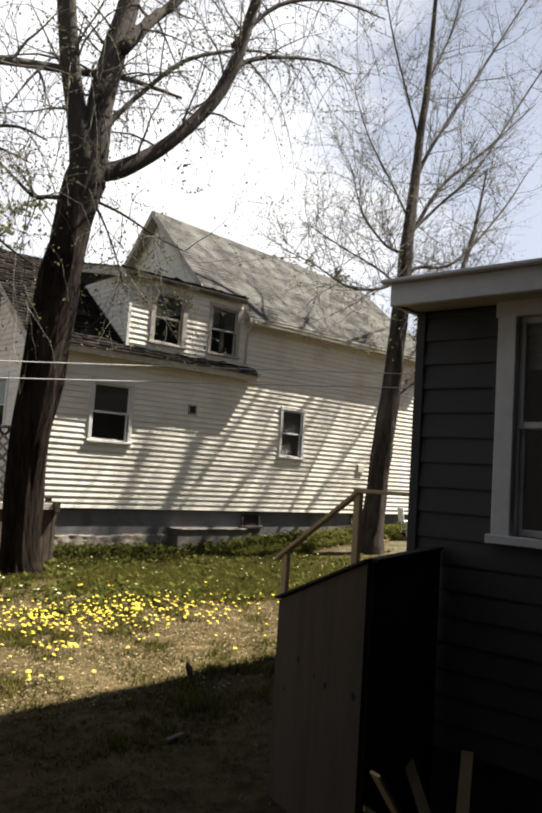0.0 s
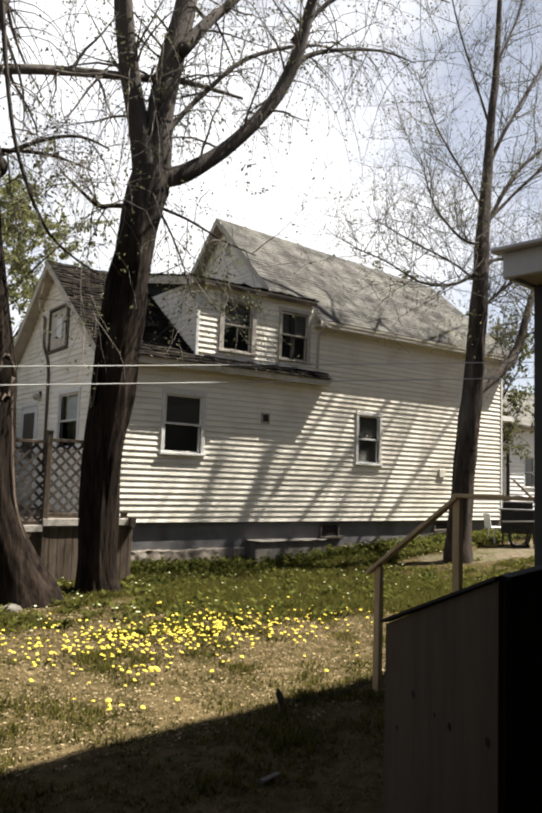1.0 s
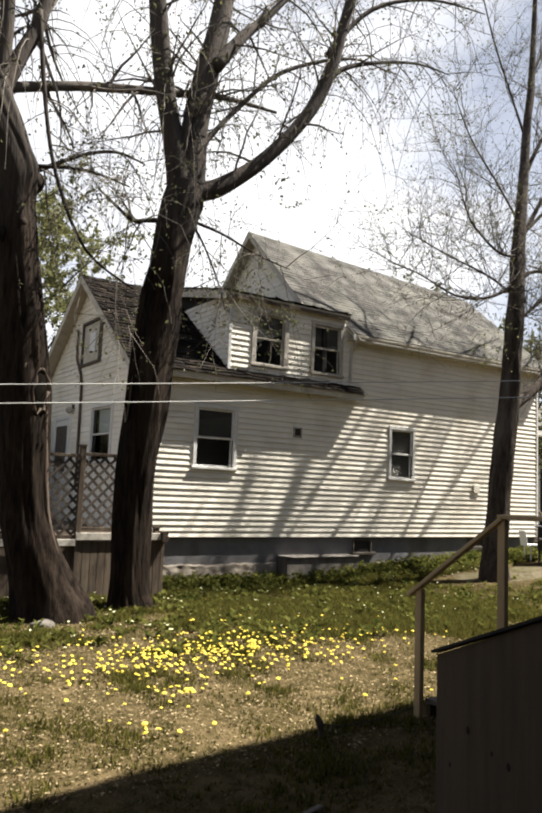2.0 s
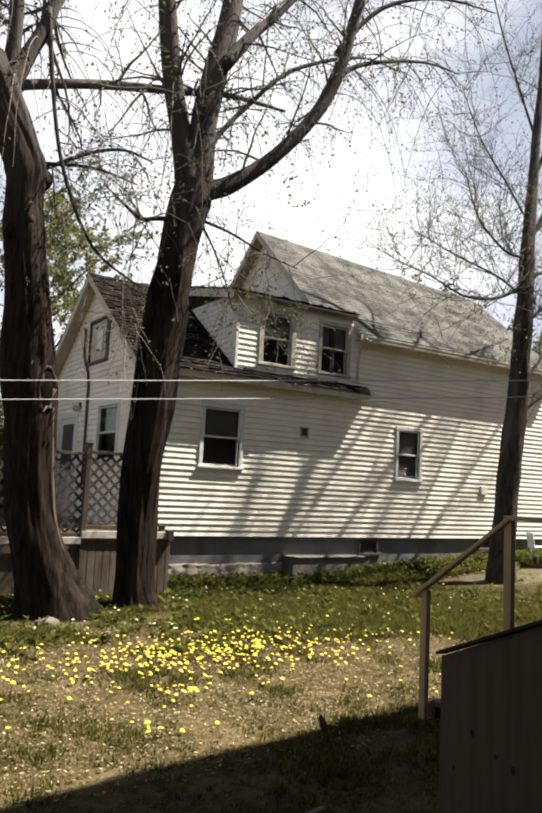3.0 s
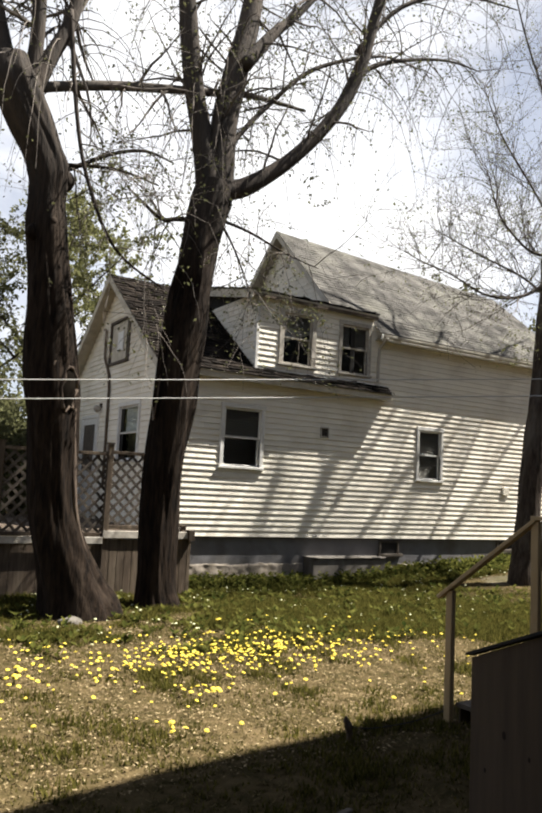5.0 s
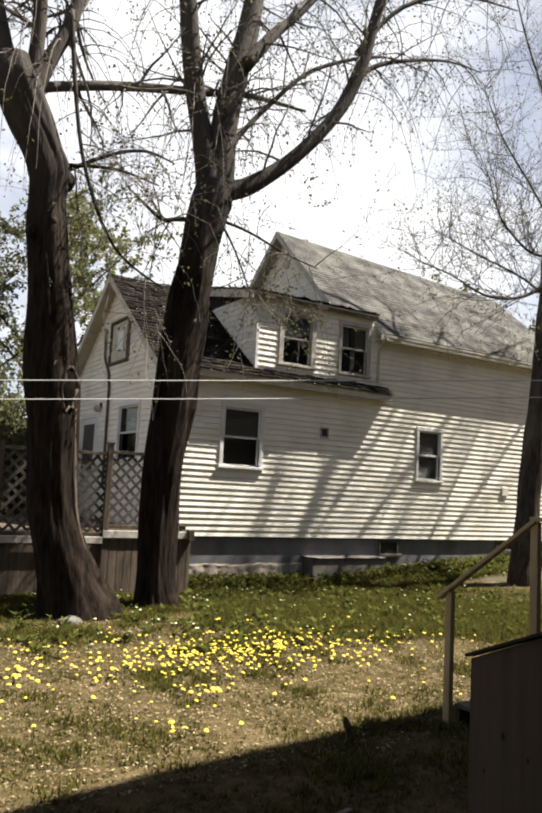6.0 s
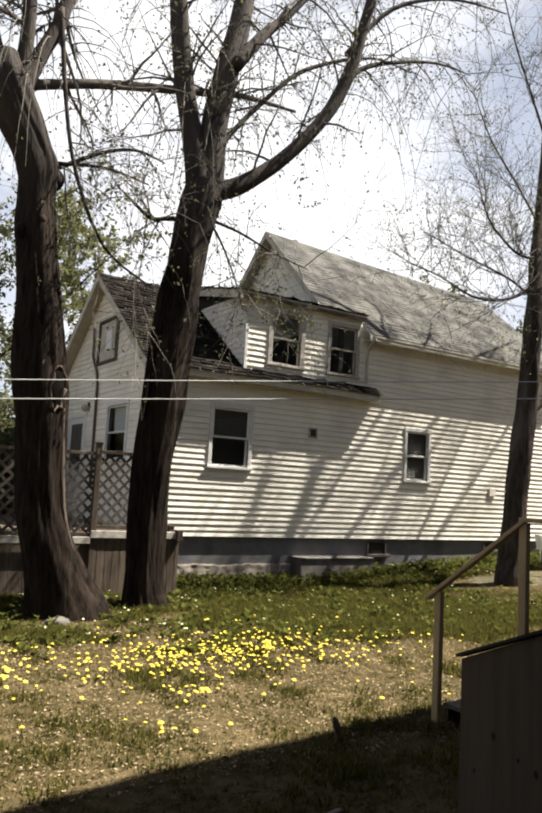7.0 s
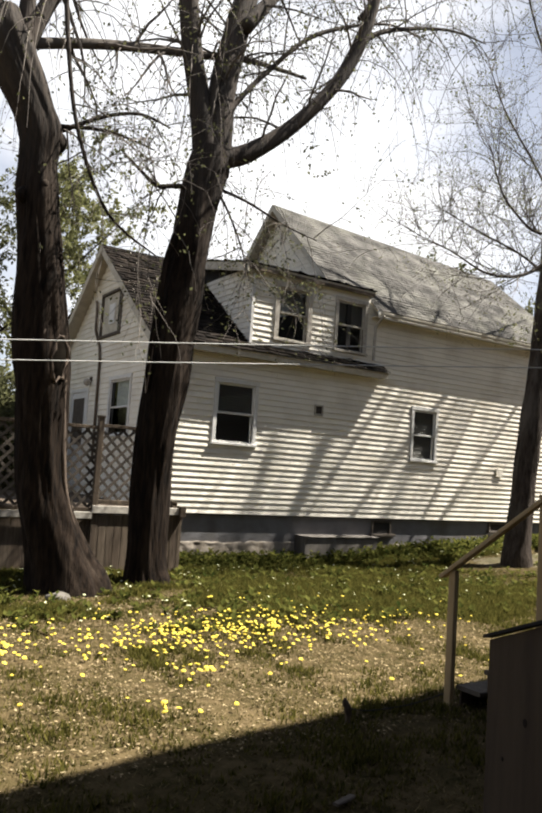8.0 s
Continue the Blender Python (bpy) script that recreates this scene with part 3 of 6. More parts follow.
lap_siding(wall_gable, GAB @ Matrix.Translation((0, -0.002, 0)), gable_span, 6.2, MAIN_RIDGE - 0.22, [(-2.75, -2.5, 8.3, 8.62)], lip=0.014)
b = Bag()
b.box((-2.75, -0.03, 8.3), (-2.5, 0.01, 8.62), 0.01, GAB)
part("gable_vent", b.mesh("gable_vent", "worn"), house, "small grey gable vent")

# dormer cheek
CHEEK = Matrix.Translation((DORM_X0, 0, 0)) @ Matrix.Rotation(radians(-90), 4, "Z")
DORM_EAVE, DORM_BACK, DORM_Y = 6.50, 7.10, -0.60


def dorm_roof(y):
    return DORM_EAVE + (y - DORM_Y) * (DORM_BACK - DORM_EAVE) / (2.2 - DORM_Y)


wall_cheek = wall_slab("dormer_cheek", CHEEK, [(-2.2, dorm_roof(2.2) - 0.1, 4.3), (-HY0, dorm_roof(HY0) - 0.1, 9)], [], 0.10, "inside", house, "shaded cream side of the dormer")


def cheek_span(z):
    y_roof = RIDGE_Y - (WING_RIDGE - z) / (WING_RIDGE - WING_EAVE) * (RIDGE_Y - EAVE_Y)
    return [(-min(2.2, y_roof + 0.12), -HY0 - 0.01)] if y_roof > HY0 - 0.1 else []


lap_siding(wall_cheek, CHEEK @ Matrix.Translation((0, -0.002, 0)), cheek_span, 4.75, 6.5, [], lip=0.02)


# ---- roofs
def shingled(name, origin, along, up, length, height, mat, label, tab=0.30, row=0.145, thick=0.012, curl=0.004, clip=None, slab=0.07, slab_mat="soffit", lift=0.0, sink=(0.0, 0.0)):
    """A roof slope: a boarded slab and on it rows of shingle tabs. along and up are unit vectors in the slope."""
    o, a, u = Vector(origin), Vector(along).normalized(), Vector(up).normalized()
    n = a.cross(u).normalized()
    if n.z < 0:
        n = -n
    def at(p, q, k):
        """A place on the slope; sink: how far its upper edge has settled at the start and at the end."""
        return tuple(o + a * p + u * q + n * k - Vector((0, 0, (sink[0] + (sink[1] - sink[0]) * p / length) * q / height)))
    bag = Bag()
    vs = []
    for k in (-slab, 0.0):
        for p, q in ((0, 0), (length, 0), (length, height), (0, height)):
            vs.append(at(p, q, k))
    bag.add(vs, [(0, 3, 2, 1), (4, 5, 6, 7), (0, 1, 5, 4), (1, 2, 6, 5), (2, 3, 7, 6), (3, 0, 4, 7)])
    roof = part("roof", bag.mesh("roof", slab_mat), house, label)
    tabs = Bag()
    rows = int(height / row) + 1
    for i in range(rows):
        q0 = i * row - 0.02
        x = -rng.uniform(0, tab) - 0.02
        sag = lift * noise.noise(Vector((i * 0.3, 2.0, 0)))
        while x < length:
            w = tab * rng.uniform(0.85, 1.1)
            p0, p1 = max(x, -0.03), min(x + w - 0.006, length + 0.03)
            x += w
            if p1 - p0 < 0.02 or (clip and clip((p0 + p1) / 2, q0)):
                continue
            q1 = min(q0 + row * 1.5, height)
            c0, c1 = thick + abs(rng.gauss(0, curl)), thick + abs(rng.gauss(0, curl))
            dq = rng.uniform(-0.012, 0.012)
            b0 = [(p0, q0 + dq, c0 + 0.006), (p1, q0 + dq, c1 + 0.006), (p1, q1, 0.004), (p0, q1, 0.004)]
            lo = [(p0, q0 + dq, c0 - 0.006), (p1, q0 + dq, c1 - 0.006)]
            vs = [at(p, q, r + sag) for p, q, r in b0 + lo]
            tabs.add(vs, [(0, 1, 2, 3), (4, 5, 1, 0), (4, 0, 3), (1, 5, 2)])
    part("shingles", tabs.mesh("shingles", mat), roof, kind="stuff")
    return roof


def slope_up(y0, z0, y1, z1):
    return Vector((0, y1 - y0, z1 - z0)), math.hypot(y1 - y0, z1 - z0)


RAKE = 0.30


def settle(x):
    return RIDGE_SAG * (x - GABLE_X + RAKE) / (HX1 - GABLE_X + 2 * RAKE)


up, ln = slope_up(EAVE_Y, WING_EAVE, RIDGE_Y, WING_RIDGE)


def wing_front():
    # full slope beside the dormer, and a narrow skirt below it
    w0 = DORM_X0 - (HX0 - RAKE)
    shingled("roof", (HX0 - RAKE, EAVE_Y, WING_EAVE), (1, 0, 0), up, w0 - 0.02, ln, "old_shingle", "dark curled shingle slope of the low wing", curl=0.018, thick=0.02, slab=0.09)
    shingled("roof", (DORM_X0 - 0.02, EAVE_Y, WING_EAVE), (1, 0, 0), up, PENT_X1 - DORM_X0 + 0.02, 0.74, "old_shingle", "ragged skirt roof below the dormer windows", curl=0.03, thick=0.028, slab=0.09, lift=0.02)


wing_front()
up, ln = slope_up(HY1 + 0.5, wing_roof(HY1 + 0.5), RIDGE_Y, WING_RIDGE)
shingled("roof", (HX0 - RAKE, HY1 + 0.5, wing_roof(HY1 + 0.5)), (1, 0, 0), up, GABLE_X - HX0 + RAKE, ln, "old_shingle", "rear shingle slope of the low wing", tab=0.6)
DORM_CUT = DORM_X1 + 0.03
up, ln = slope_up(MAIN_EY, MAIN_EAVE, RIDGE_Y, MAIN_RIDGE)
shingled("roof", (DORM_CUT, MAIN_EY, MAIN_EAVE), (1, 0, 0), up, HX1 + RAKE - DORM_CUT, ln, "shingle", "weathered grey shingle main roof", lift=0.012, thick=0.008, curl=0.002, sink=(settle(DORM_CUT), RIDGE_SAG))
up, ln = slope_up(-0.33, main_roof(-0.33), RIDGE_Y, MAIN_RIDGE)
shingled("roof", (GABLE_X - RAKE, -0.33, main_roof(-0.33)), (1, 0, 0), up, DORM_CUT - GABLE_X + RAKE - 0.012, ln, "shingle", "grey shingles above the dormer", lift=0.012, thick=0.008, curl=0.002, sink=(0.0, settle(DORM_CUT)))
up, ln = slope_up(HY1 + 0.5, main_roof(HY1 + 0.5), RIDGE_Y, MAIN_RIDGE)
shingled("roof", (GABLE_X - RAKE, HY1 + 0.5, main_roof(HY1 + 0.5)), (1, 0, 0), up, HX1 + RAKE - GABLE_X + RAKE, ln, "shingle", "rear grey shingle slope", tab=0.6, sink=(0.0, RIDGE_SAG))
up, ln = slope_up(DORM_Y, DORM_EAVE, 2.2, DORM_BACK)
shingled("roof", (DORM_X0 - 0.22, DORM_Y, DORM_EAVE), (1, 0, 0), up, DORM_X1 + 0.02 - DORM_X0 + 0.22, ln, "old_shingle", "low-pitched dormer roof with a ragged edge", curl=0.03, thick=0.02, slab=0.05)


def boards():
    """Fascias, soffits and rake boards."""
    def bd(name, lo, hi, mat="trim", label=""):
        c = Bag()
        c.box(lo, hi, 0.006)
        part(name, c.mesh(name, mat), house, label)
    z = MAIN_EAVE - 0.10
    bd("fascia", (DORM_X1 + 0.03, MAIN_EY - 0.03, z - 0.10), (HX1 + RAKE, MAIN_EY - 0.004, z + 0.07))
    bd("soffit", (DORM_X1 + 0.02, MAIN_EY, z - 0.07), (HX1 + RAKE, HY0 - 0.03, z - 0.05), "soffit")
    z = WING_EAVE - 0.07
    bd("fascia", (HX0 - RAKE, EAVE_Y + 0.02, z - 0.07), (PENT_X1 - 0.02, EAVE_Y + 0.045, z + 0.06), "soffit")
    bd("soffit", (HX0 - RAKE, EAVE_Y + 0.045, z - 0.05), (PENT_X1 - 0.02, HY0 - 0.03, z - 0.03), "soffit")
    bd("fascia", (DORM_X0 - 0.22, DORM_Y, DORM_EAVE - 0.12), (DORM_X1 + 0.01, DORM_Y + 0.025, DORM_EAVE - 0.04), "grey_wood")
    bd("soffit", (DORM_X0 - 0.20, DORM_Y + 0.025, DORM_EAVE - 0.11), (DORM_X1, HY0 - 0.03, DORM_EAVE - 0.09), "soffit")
    # gutter with worn bright patches along the main eave
    g = Bag()
    y = MAIN_EY - 0.035
    x0, x1 = DORM_X1 + 0.06, HX1 + RAKE
    prof = [(0, 0), (-0.045, 0.0), (-0.058, 0.05), (-0.058, 0.09), (-0.05, 0.09), (-0.05, 0.05), (-0.04, 0.01), (0, 0.01)]
    vs = [(x, y + p, MAIN_EAVE - 0.14 + q) for x in (x0, x1) for p, q in prof]
    k = len(prof)
    g.add(vs, [tuple(range(k)), tuple(range(2 * k - 1, k - 1, -1))] + [(i, i + k, (i + 1) % k + k, (i + 1) % k) for i in range(k)])
    part("gutter", g.mesh("gutter", "soffit"), house, "pale aluminium gutter")
    # added pipe that stands for the dark stain below the dormer corner
    d = Bag()
    d.tube([(DORM_X1 + 0.16, y - 0.05, MAIN_EAVE - 0.13), (DORM_X1 + 0.12, HY0 - 0.09, MAIN_EAVE - 0.4), (DORM_X1 + 0.1, HY0 - 0.09, 5.3), (DORM_X1 + 0.1, HY0 - 0.09, 4.85)], [0.04] * 4, 6)
    part("downspout", d.mesh("downspout", "worn"), house, "short added pipe in place of a dark wall stain")

    def rake(name, x, y0, z0, y1, z1, mat):
        c = Bag()
        v = []
        for px in (x - 0.03, x):
            v += [(px, y0, z0 - 0.19), (px, y1, z1 - 0.19), (px, y1, z1 + 0.005), (px, y0, z0 + 0.005)]
        c.add(v, [(0, 1, 2, 3), (7, 6, 5, 4), (0, 4, 5, 1), (1, 5, 6, 2), (2, 6, 7, 3), (3, 7, 4, 0)])
        part(name, c.mesh(name, mat), house)
    x = GABLE_X - RAKE
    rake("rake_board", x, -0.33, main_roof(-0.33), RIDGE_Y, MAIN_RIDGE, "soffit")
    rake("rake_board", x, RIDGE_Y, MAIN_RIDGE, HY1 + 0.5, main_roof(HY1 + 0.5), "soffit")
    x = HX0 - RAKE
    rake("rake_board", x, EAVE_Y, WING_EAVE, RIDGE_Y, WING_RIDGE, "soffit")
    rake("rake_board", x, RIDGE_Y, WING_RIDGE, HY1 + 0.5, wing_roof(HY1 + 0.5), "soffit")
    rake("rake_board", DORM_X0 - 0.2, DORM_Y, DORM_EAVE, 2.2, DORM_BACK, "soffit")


boards()


# ---- foundation
def foundation():
    b = Bag()
    y0 = HY0 + 0.05
    b.box((HX0 + 0.05, y0, -0.3), (HX1 - 0.05, y0 + 0.25, SID_Z0 - 0.02))
    b.box((HX0 + 0.05, y0 + 0.25, -0.3), (HX0 + 0.3, HY1 - 0.05, SID_Z0 - 0.02))
    b.box((HX1 - 0.3, y0 + 0.25, -0.3), (HX1 - 0.05, HY1 - 0.05, SID_Z0 - 0.02))
    f = part("foundation", b.mesh("foundation", "found"), house, "grey painted foundation wall")
    # rough rubble footing, stones bedded in old mortar
    def footing(x0, x1, top):
        v, fc = [], []
        nx, nz = int((x1 - x0) / 0.045), 16
        for i in range(nx + 1):
            x = x0 + (x1 - x0) * i / nx
            h = top + 0.05 * noise.noise(Vector((x * 1.3, 4.0, 0))) + 0.025 * noise.noise(Vector((x * 6, 9.0, 0)))
            for j in range(nz + 1):
                z = -0.15 + (h + 0.15) * j / nz
                d = noise.voronoi(Vector((x * 2.6, 0.0, z * 4.2)))[0]
                bulge = min(0.022, 0.07 * (d[1] - d[0])) + 0.02 * noise.noise(Vector((x * 9, 1.0, z * 9)))
                v.append((x, y0 - 0.025 - bulge - 0.06 * (1 - j / nz), z))
            v.append((x, y0 + 0.01, h + 0.01))
        k = nz + 2
        for i in range(nx):
            for j in range(nz + 1):
                fc.append((i * k + j, (i + 1) * k + j, (i + 1) * k + j + 1, i * k + j + 1))
        part("footing", mesh_from("footing", v, fc, "stone", True), f, "pale rough rubble footing")
    footing(HX0 + 0.1, 2.88, 0.44)
    footing(5.06, 12.0, 0.40)
    c = Bag()
    c.box((2.92, -0.80, -0.2), (5.0, y0 + 0.02, 0.585), 0.03)
    c.box((2.89, -0.83, 0.585), (5.03, y0 + 0.02, 0.615), 0.012)
    part("bulkhead", c.mesh("bulkhead", "concrete"), house, "low stained concrete bulkhead")
    for x0, x1, z0, z1 in ((5.12, 5.74, 0.66, 0.98), (9.25, 9.95, 0.78, 1.0)):
        c = Bag()
        c.box((x0, y0 - 0.05, z0), (x0 + 0.05, y0 + 0.02, z1), 0.004)
        c.box((x1 - 0.05, y0 - 0.05, z0), (x1, y0 + 0.02, z1), 0.004)
        c.box((x0 + 0.05, y0 - 0.05, z1 - 0.05), (x1 - 0.05, y0 + 0.02, z1), 0.004)
        c.box((x0 - 0.05, y0 - 0.10, z0 - 0.06), (x1 + 0.1, y0 + 0.02, z0), 0.004)
        w = part("basement_window", c.mesh("basement_window", "lattice"), house, "small weathered basement window")
        g = Bag()
        g.box((x0 + 0.05, y0 - 0.02, z0), (x1 - 0.05, y0 - 0.012, z1 - 0.05))
        part("pane", g.mesh("pane", "inside"), w, "opaque near-black pane")


foundation()


# ---------------------------------------------------------------- deck beside the white house
def build_deck():
    deck = thing("deck", (0, 0, 0), "weathered raised wooden deck with lattice screens and board skirting", "deck")
    fy = -1.75

    def bd(name, lo, hi, mat="grey_wood", label="", parent=deck, bevel=0.006):
        c = Bag()
        c.box(lo, hi, bevel)
        return part(name, c.mesh(name, mat), parent, label)
    # floor boards
    y = fy + 0.05
    while y < 5.4:
        bd("floor_board", (-6.4, y, 1.10), (HX0 - 0.03, y + 0.132, 1.14))
        y += 0.138
    # posts
    for x, top, z0 in ((-2.31, 2.75, -0.1), (-4.2, 2.66, -0.1), (-0.79, 1.30, -0.1), (-6.1, 2.6, -0.1)):
        p = bd("post", (x - 0.05, fy - 0.05, z0), (x + 0.05, fy + 0.05, top))
        bd("post_cap", (x - 0.06, fy - 0.06, top), (x + 0.06, fy + 0.06, top + 0.03), parent=p)
    # rim boards
    bd("rim_board", (-2.36, fy - 0.09, 1.08), (-0.63, fy - 0.052, 1.21), "worn", "pale worn rim board")
    bd("rim_board", (-6.4, fy - 0.09, 0.98), (-2.37, fy - 0.052, 1.10), "worn", "pale worn rim board")
    bd("beam_end", (-0.72, fy - 0.16, 1.05), (-0.60, fy + 0.02, 1.24), "grey_wood")
    # lattice panels between the posts
    for x0, x1, z0, z1 in ((-2.26, -1.30, 1.29, 2.60), (-4.15, -2.36, 1.15, 2.56), (-6.05, -4.25, 1.15, 2.52)):
        f = bd("top_rail", (x0, fy - 0.035, z1 - 0.02), (x1, fy + 0.035, z1 + 0.04))
        bd("bottom_rail", (x0, fy - 0.03, z0 - 0.05), (x1, fy + 0.03, z0 + 0.02))
        lat = Bag()
        h, w = z1 - 0.02 - z0 - 0.02, x1 - x0
        step = 0.205
        for sgn, yy in ((1, fy - 0.006), (-1, fy + 0.004)):
            c = -h
            while c < w:
                # line x = c + t, z = t (or mirrored)
                t0, t1 = max(0.0, -c), min(h, w - c)
                if t1 - t0 > 0.03:
                    pa, pb = (x0 + c + t0, z0 + 0.02 + t0), (x0 + c + t1, z0 + 0.02 + t1)
                    if sgn < 0:
                        pa, pb = (x0 + x1 - pa[0], pa[1]), (x0 + x1 - pb[0], pb[1])
                    o = Vector((-(pb[1] - pa[1]), 0, pb[0] - pa[0])).normalized() * 0.025
                    vs = []
                    for y2 in (yy - 0.004, yy + 0.004):
                        for q, sg in ((pa, 1), (pb, 1), (pb, -1), (pa, -1)):
                            vs.append((q[0] + o.x * sg, y2, q[1] + o.z * sg))
                    lat.add(vs, [(0, 1, 2, 3), (7, 6, 5, 4), (0, 4, 5, 1), (1, 5, 6, 2), (2, 6, 7, 3), (3, 7, 4, 0)])
                c += step
        part("lattice", lat.mesh("lattice", "lattice"), deck, "diagonal lattice of thin grey laths", kind="stuff")
    # skirting boards
    x = -2.34
    while x < -0.66:
        w = rng.uniform(0.125, 0.15)
        bd("skirt_board", (x, fy - 0.045, -0.1), (min(x + w - 0.007, -0.62), fy - 0.02, 1.06 + rng.uniform(-0.015, 0.012)), bevel=0.004)
        x += w
    x = -6.4
    while x < -2.36:
        w = rng.uniform(0.19, 0.26)
        bd("skirt_board", (x, fy + 0.0, -0.1), (min(x + w - 0.004, -2.355), fy + 0.02, 0.98 + rng.uniform(-0.01, 0.01)), bevel=0.004)
        x += w
    # side skirt and far railing
    bd("side_skirt", (-0.66, fy + 0.03, -0.1), (-0.63, HY0 - 0.02, 1.05))
    bd("rear_rail", (-6.35, 5.3, 2.0), (HX0 - 0.35, 5.36, 2.09))


build_deck()


# ---------------------------------------------------------------- trees
def leaf_quad(bag, p, d, n, size):
    s = d.cross(n).normalized() * size * 0.28
    bag.add([tuple(p), tuple(p + d * size * 0.45 + s + n * size * 0.06), tuple(p + d * size), tuple(p + d * size * 0.45 - s + n * size * 0.06)], [(0, 1, 2), (0, 2, 3)])


def rand_dir(r):
    while True:
        v = Vector((r.uniform(-1, 1), r.uniform(-1, 1), r.uniform(-1, 1)))
        if 0.05 < v.length < 1:
            return v.normalized()


def grow(r, start, direction, length, radius, droop, segs, wander=0.25):
    """A wandering shoot: points and radii."""
    p, d = Vector(start), Vector(direction).normalized()
    pts, rad = [p.copy()], [radius]
    for i in range(segs):
        d = (d + rand_dir(r) * wander + Vector((0, 0, -droop))).normalized()
        p = p + d * (length / segs)
        pts.append(p.copy())
        rad.append(radius * (1 - 0.8 * (i + 1) / segs))
    return pts, rad


def build_tree(label, trunk, limbs, at_y, seed, bark="bark", leaf="leaf", sides=16, subs=9, twigs=6, leaves=9, droop=0.06, leaf_size=0.075,
               up=0.3, sub_len=(1.2, 2.6), twig_len=(0.5, 1.2), roots=6, low=0.25, spread_y=1.0, whips=0, root_reach=0.55, thin=1.0, category="tree", sub_r=0.04, tufts=(), limb_bark="bark", pale_limbs={}):
    """trunk and limbs: rows (x, z, radius) in the upright plane y = at_y, or (x, y, z, radius)."""
    r = random.Random(seed)
    base = trunk[0]
    full = lambda row: row if len(row) == 4 else (row[0], at_y, row[1], row[2])
    origin = Vector(full(base)[:3])
    origin.z = ground_z(origin.x, origin.y)
    tree = thing("tree", origin, label, category)

    def local(p):
        return Vector(p) - origin
    tb = Bag()
    rows = [full(t) for t in trunk]
    rows = [(rows[0][0], rows[0][1], origin.z - 0.35, rows[0][3] * 1.15)] + rows
    path = smooth_path(rows, 12 if sides > 20 else 7)
    tb.tube([local(p[:3]) for p in path], [max(p[3], 0.01) for p in path], sides, 0.17, seed)
    for i in range(roots):
        a = 2 * math.pi * (i + r.uniform(-0.3, 0.3)) / roots
        r0 = rows[1][3]
        d = Vector((math.cos(a), math.sin(a), 0))
        h = r.uniform(0.5, 0.95)
        reach = root_reach * r.uniform(0.7, 1.25)
        q = [Vector((0, 0, h)) + d * r0 * 0.72, Vector((0, 0, h * 0.45)) + d * r0 * 0.88, Vector((0, 0, 0.08)) + d * (r0 + reach * 0.35), Vector((0, 0, -0.12)) + d * (r0 + reach)]
        q = smooth_path([(*v, rr) for v, rr in zip(q, (r0 * 0.16, r0 * 0.24, r0 * 0.22, r0 * 0.08))], 4)
        tb.tube([Vector(v[:3]) for v in q], [v[3] for v in q], 8, 0.2, seed + i)
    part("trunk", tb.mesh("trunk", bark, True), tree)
    wood, crown = Bag(), Bag()
    for li, (rows, depth) in enumerate(limbs):
        lb = Bag()
        rows = [full(t) for t in rows]
        n = len(rows)
        rows = [(x, y + depth * (k / (n - 1)) ** 1.2, z, rr) for k, (x, y, z, rr) in enumerate(rows)]
        path = smooth_path(rows, 5)
        lb.tube([local(p[:3]) for p in path], [max(p[3], 0.006) for p in path], 10 if rows[0][3] > 0.08 else 7, 0.14, seed + li)
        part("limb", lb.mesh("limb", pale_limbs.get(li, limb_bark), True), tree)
        total = len(path)
        count = max(3, int(subs * min(1.6, total / 18) * thin))
        for k in range(count):
            f = low + (1 - low) * (k + r.random()) / count
            i = min(total - 2, int(f * (total - 1)))
            p = Vector(path[i][:3])
            along = (Vector(path[i + 1][:3]) - p).normalized()
            side = rand_dir(r)
            side.y *= spread_y
            d = (side + along * 0.5 + Vector((0, 0, up))).normalized()
            rr = min(max(path[i][3] * 0.4, 0.010), sub_r)
            L = r.uniform(*sub_len)
            pts, rad = grow(r, p, d, L, rr, droop, 6, 0.22)
            wood.tube([local(q) for q in pts], rad, 5, cap=False)
            for w in range(twigs):
                j = r.randint(1, 6)
                d2 = (rand_dir(r) + (pts[j] - pts[j - 1]).normalized() * 0.7 + Vector((0, 0, up * 0.4 - droop * 2))).normalized()
                tp, tr = grow(r, pts[j], d2, r.uniform(*twig_len), max(rad[j] * 0.5, 0.006), droop * 1.6, 5, 0.25)
                wood.tube([local(q) for q in tp], [max(x, 0.0028) for x in tr], 3, cap=False)
                for m in range(leaves):
                    q = tp[r.randint(1, 5)] + rand_dir(r) * 0.09
                    leaf_quad(crown, local(q), (rand_dir(r) + Vector((0, 0, -0.5))).normalized(), rand_dir(r), leaf_size * r.uniform(0.6, 1.25))
        for k in range(whips if rows[0][3] > 0.06 else whips // 3):
            f = r.uniform(0.25, 1)
            i = min(total - 2, int(f * (total - 1)))
            d = rand_dir(r) + Vector((0, 0, 0.2))
            long = min(r.uniform(1.6, 4.4), path[i][2] - 6.3)
            if long < 0.6:
                continue
            tp, tr = grow(r, Vector(path[i][:3]), d, long, 0.011, 0.42, 9, 0.13)
            wood.tube([local(q) for q in tp], [max(x, 0.0035) for x in tr], 3, cap=False)
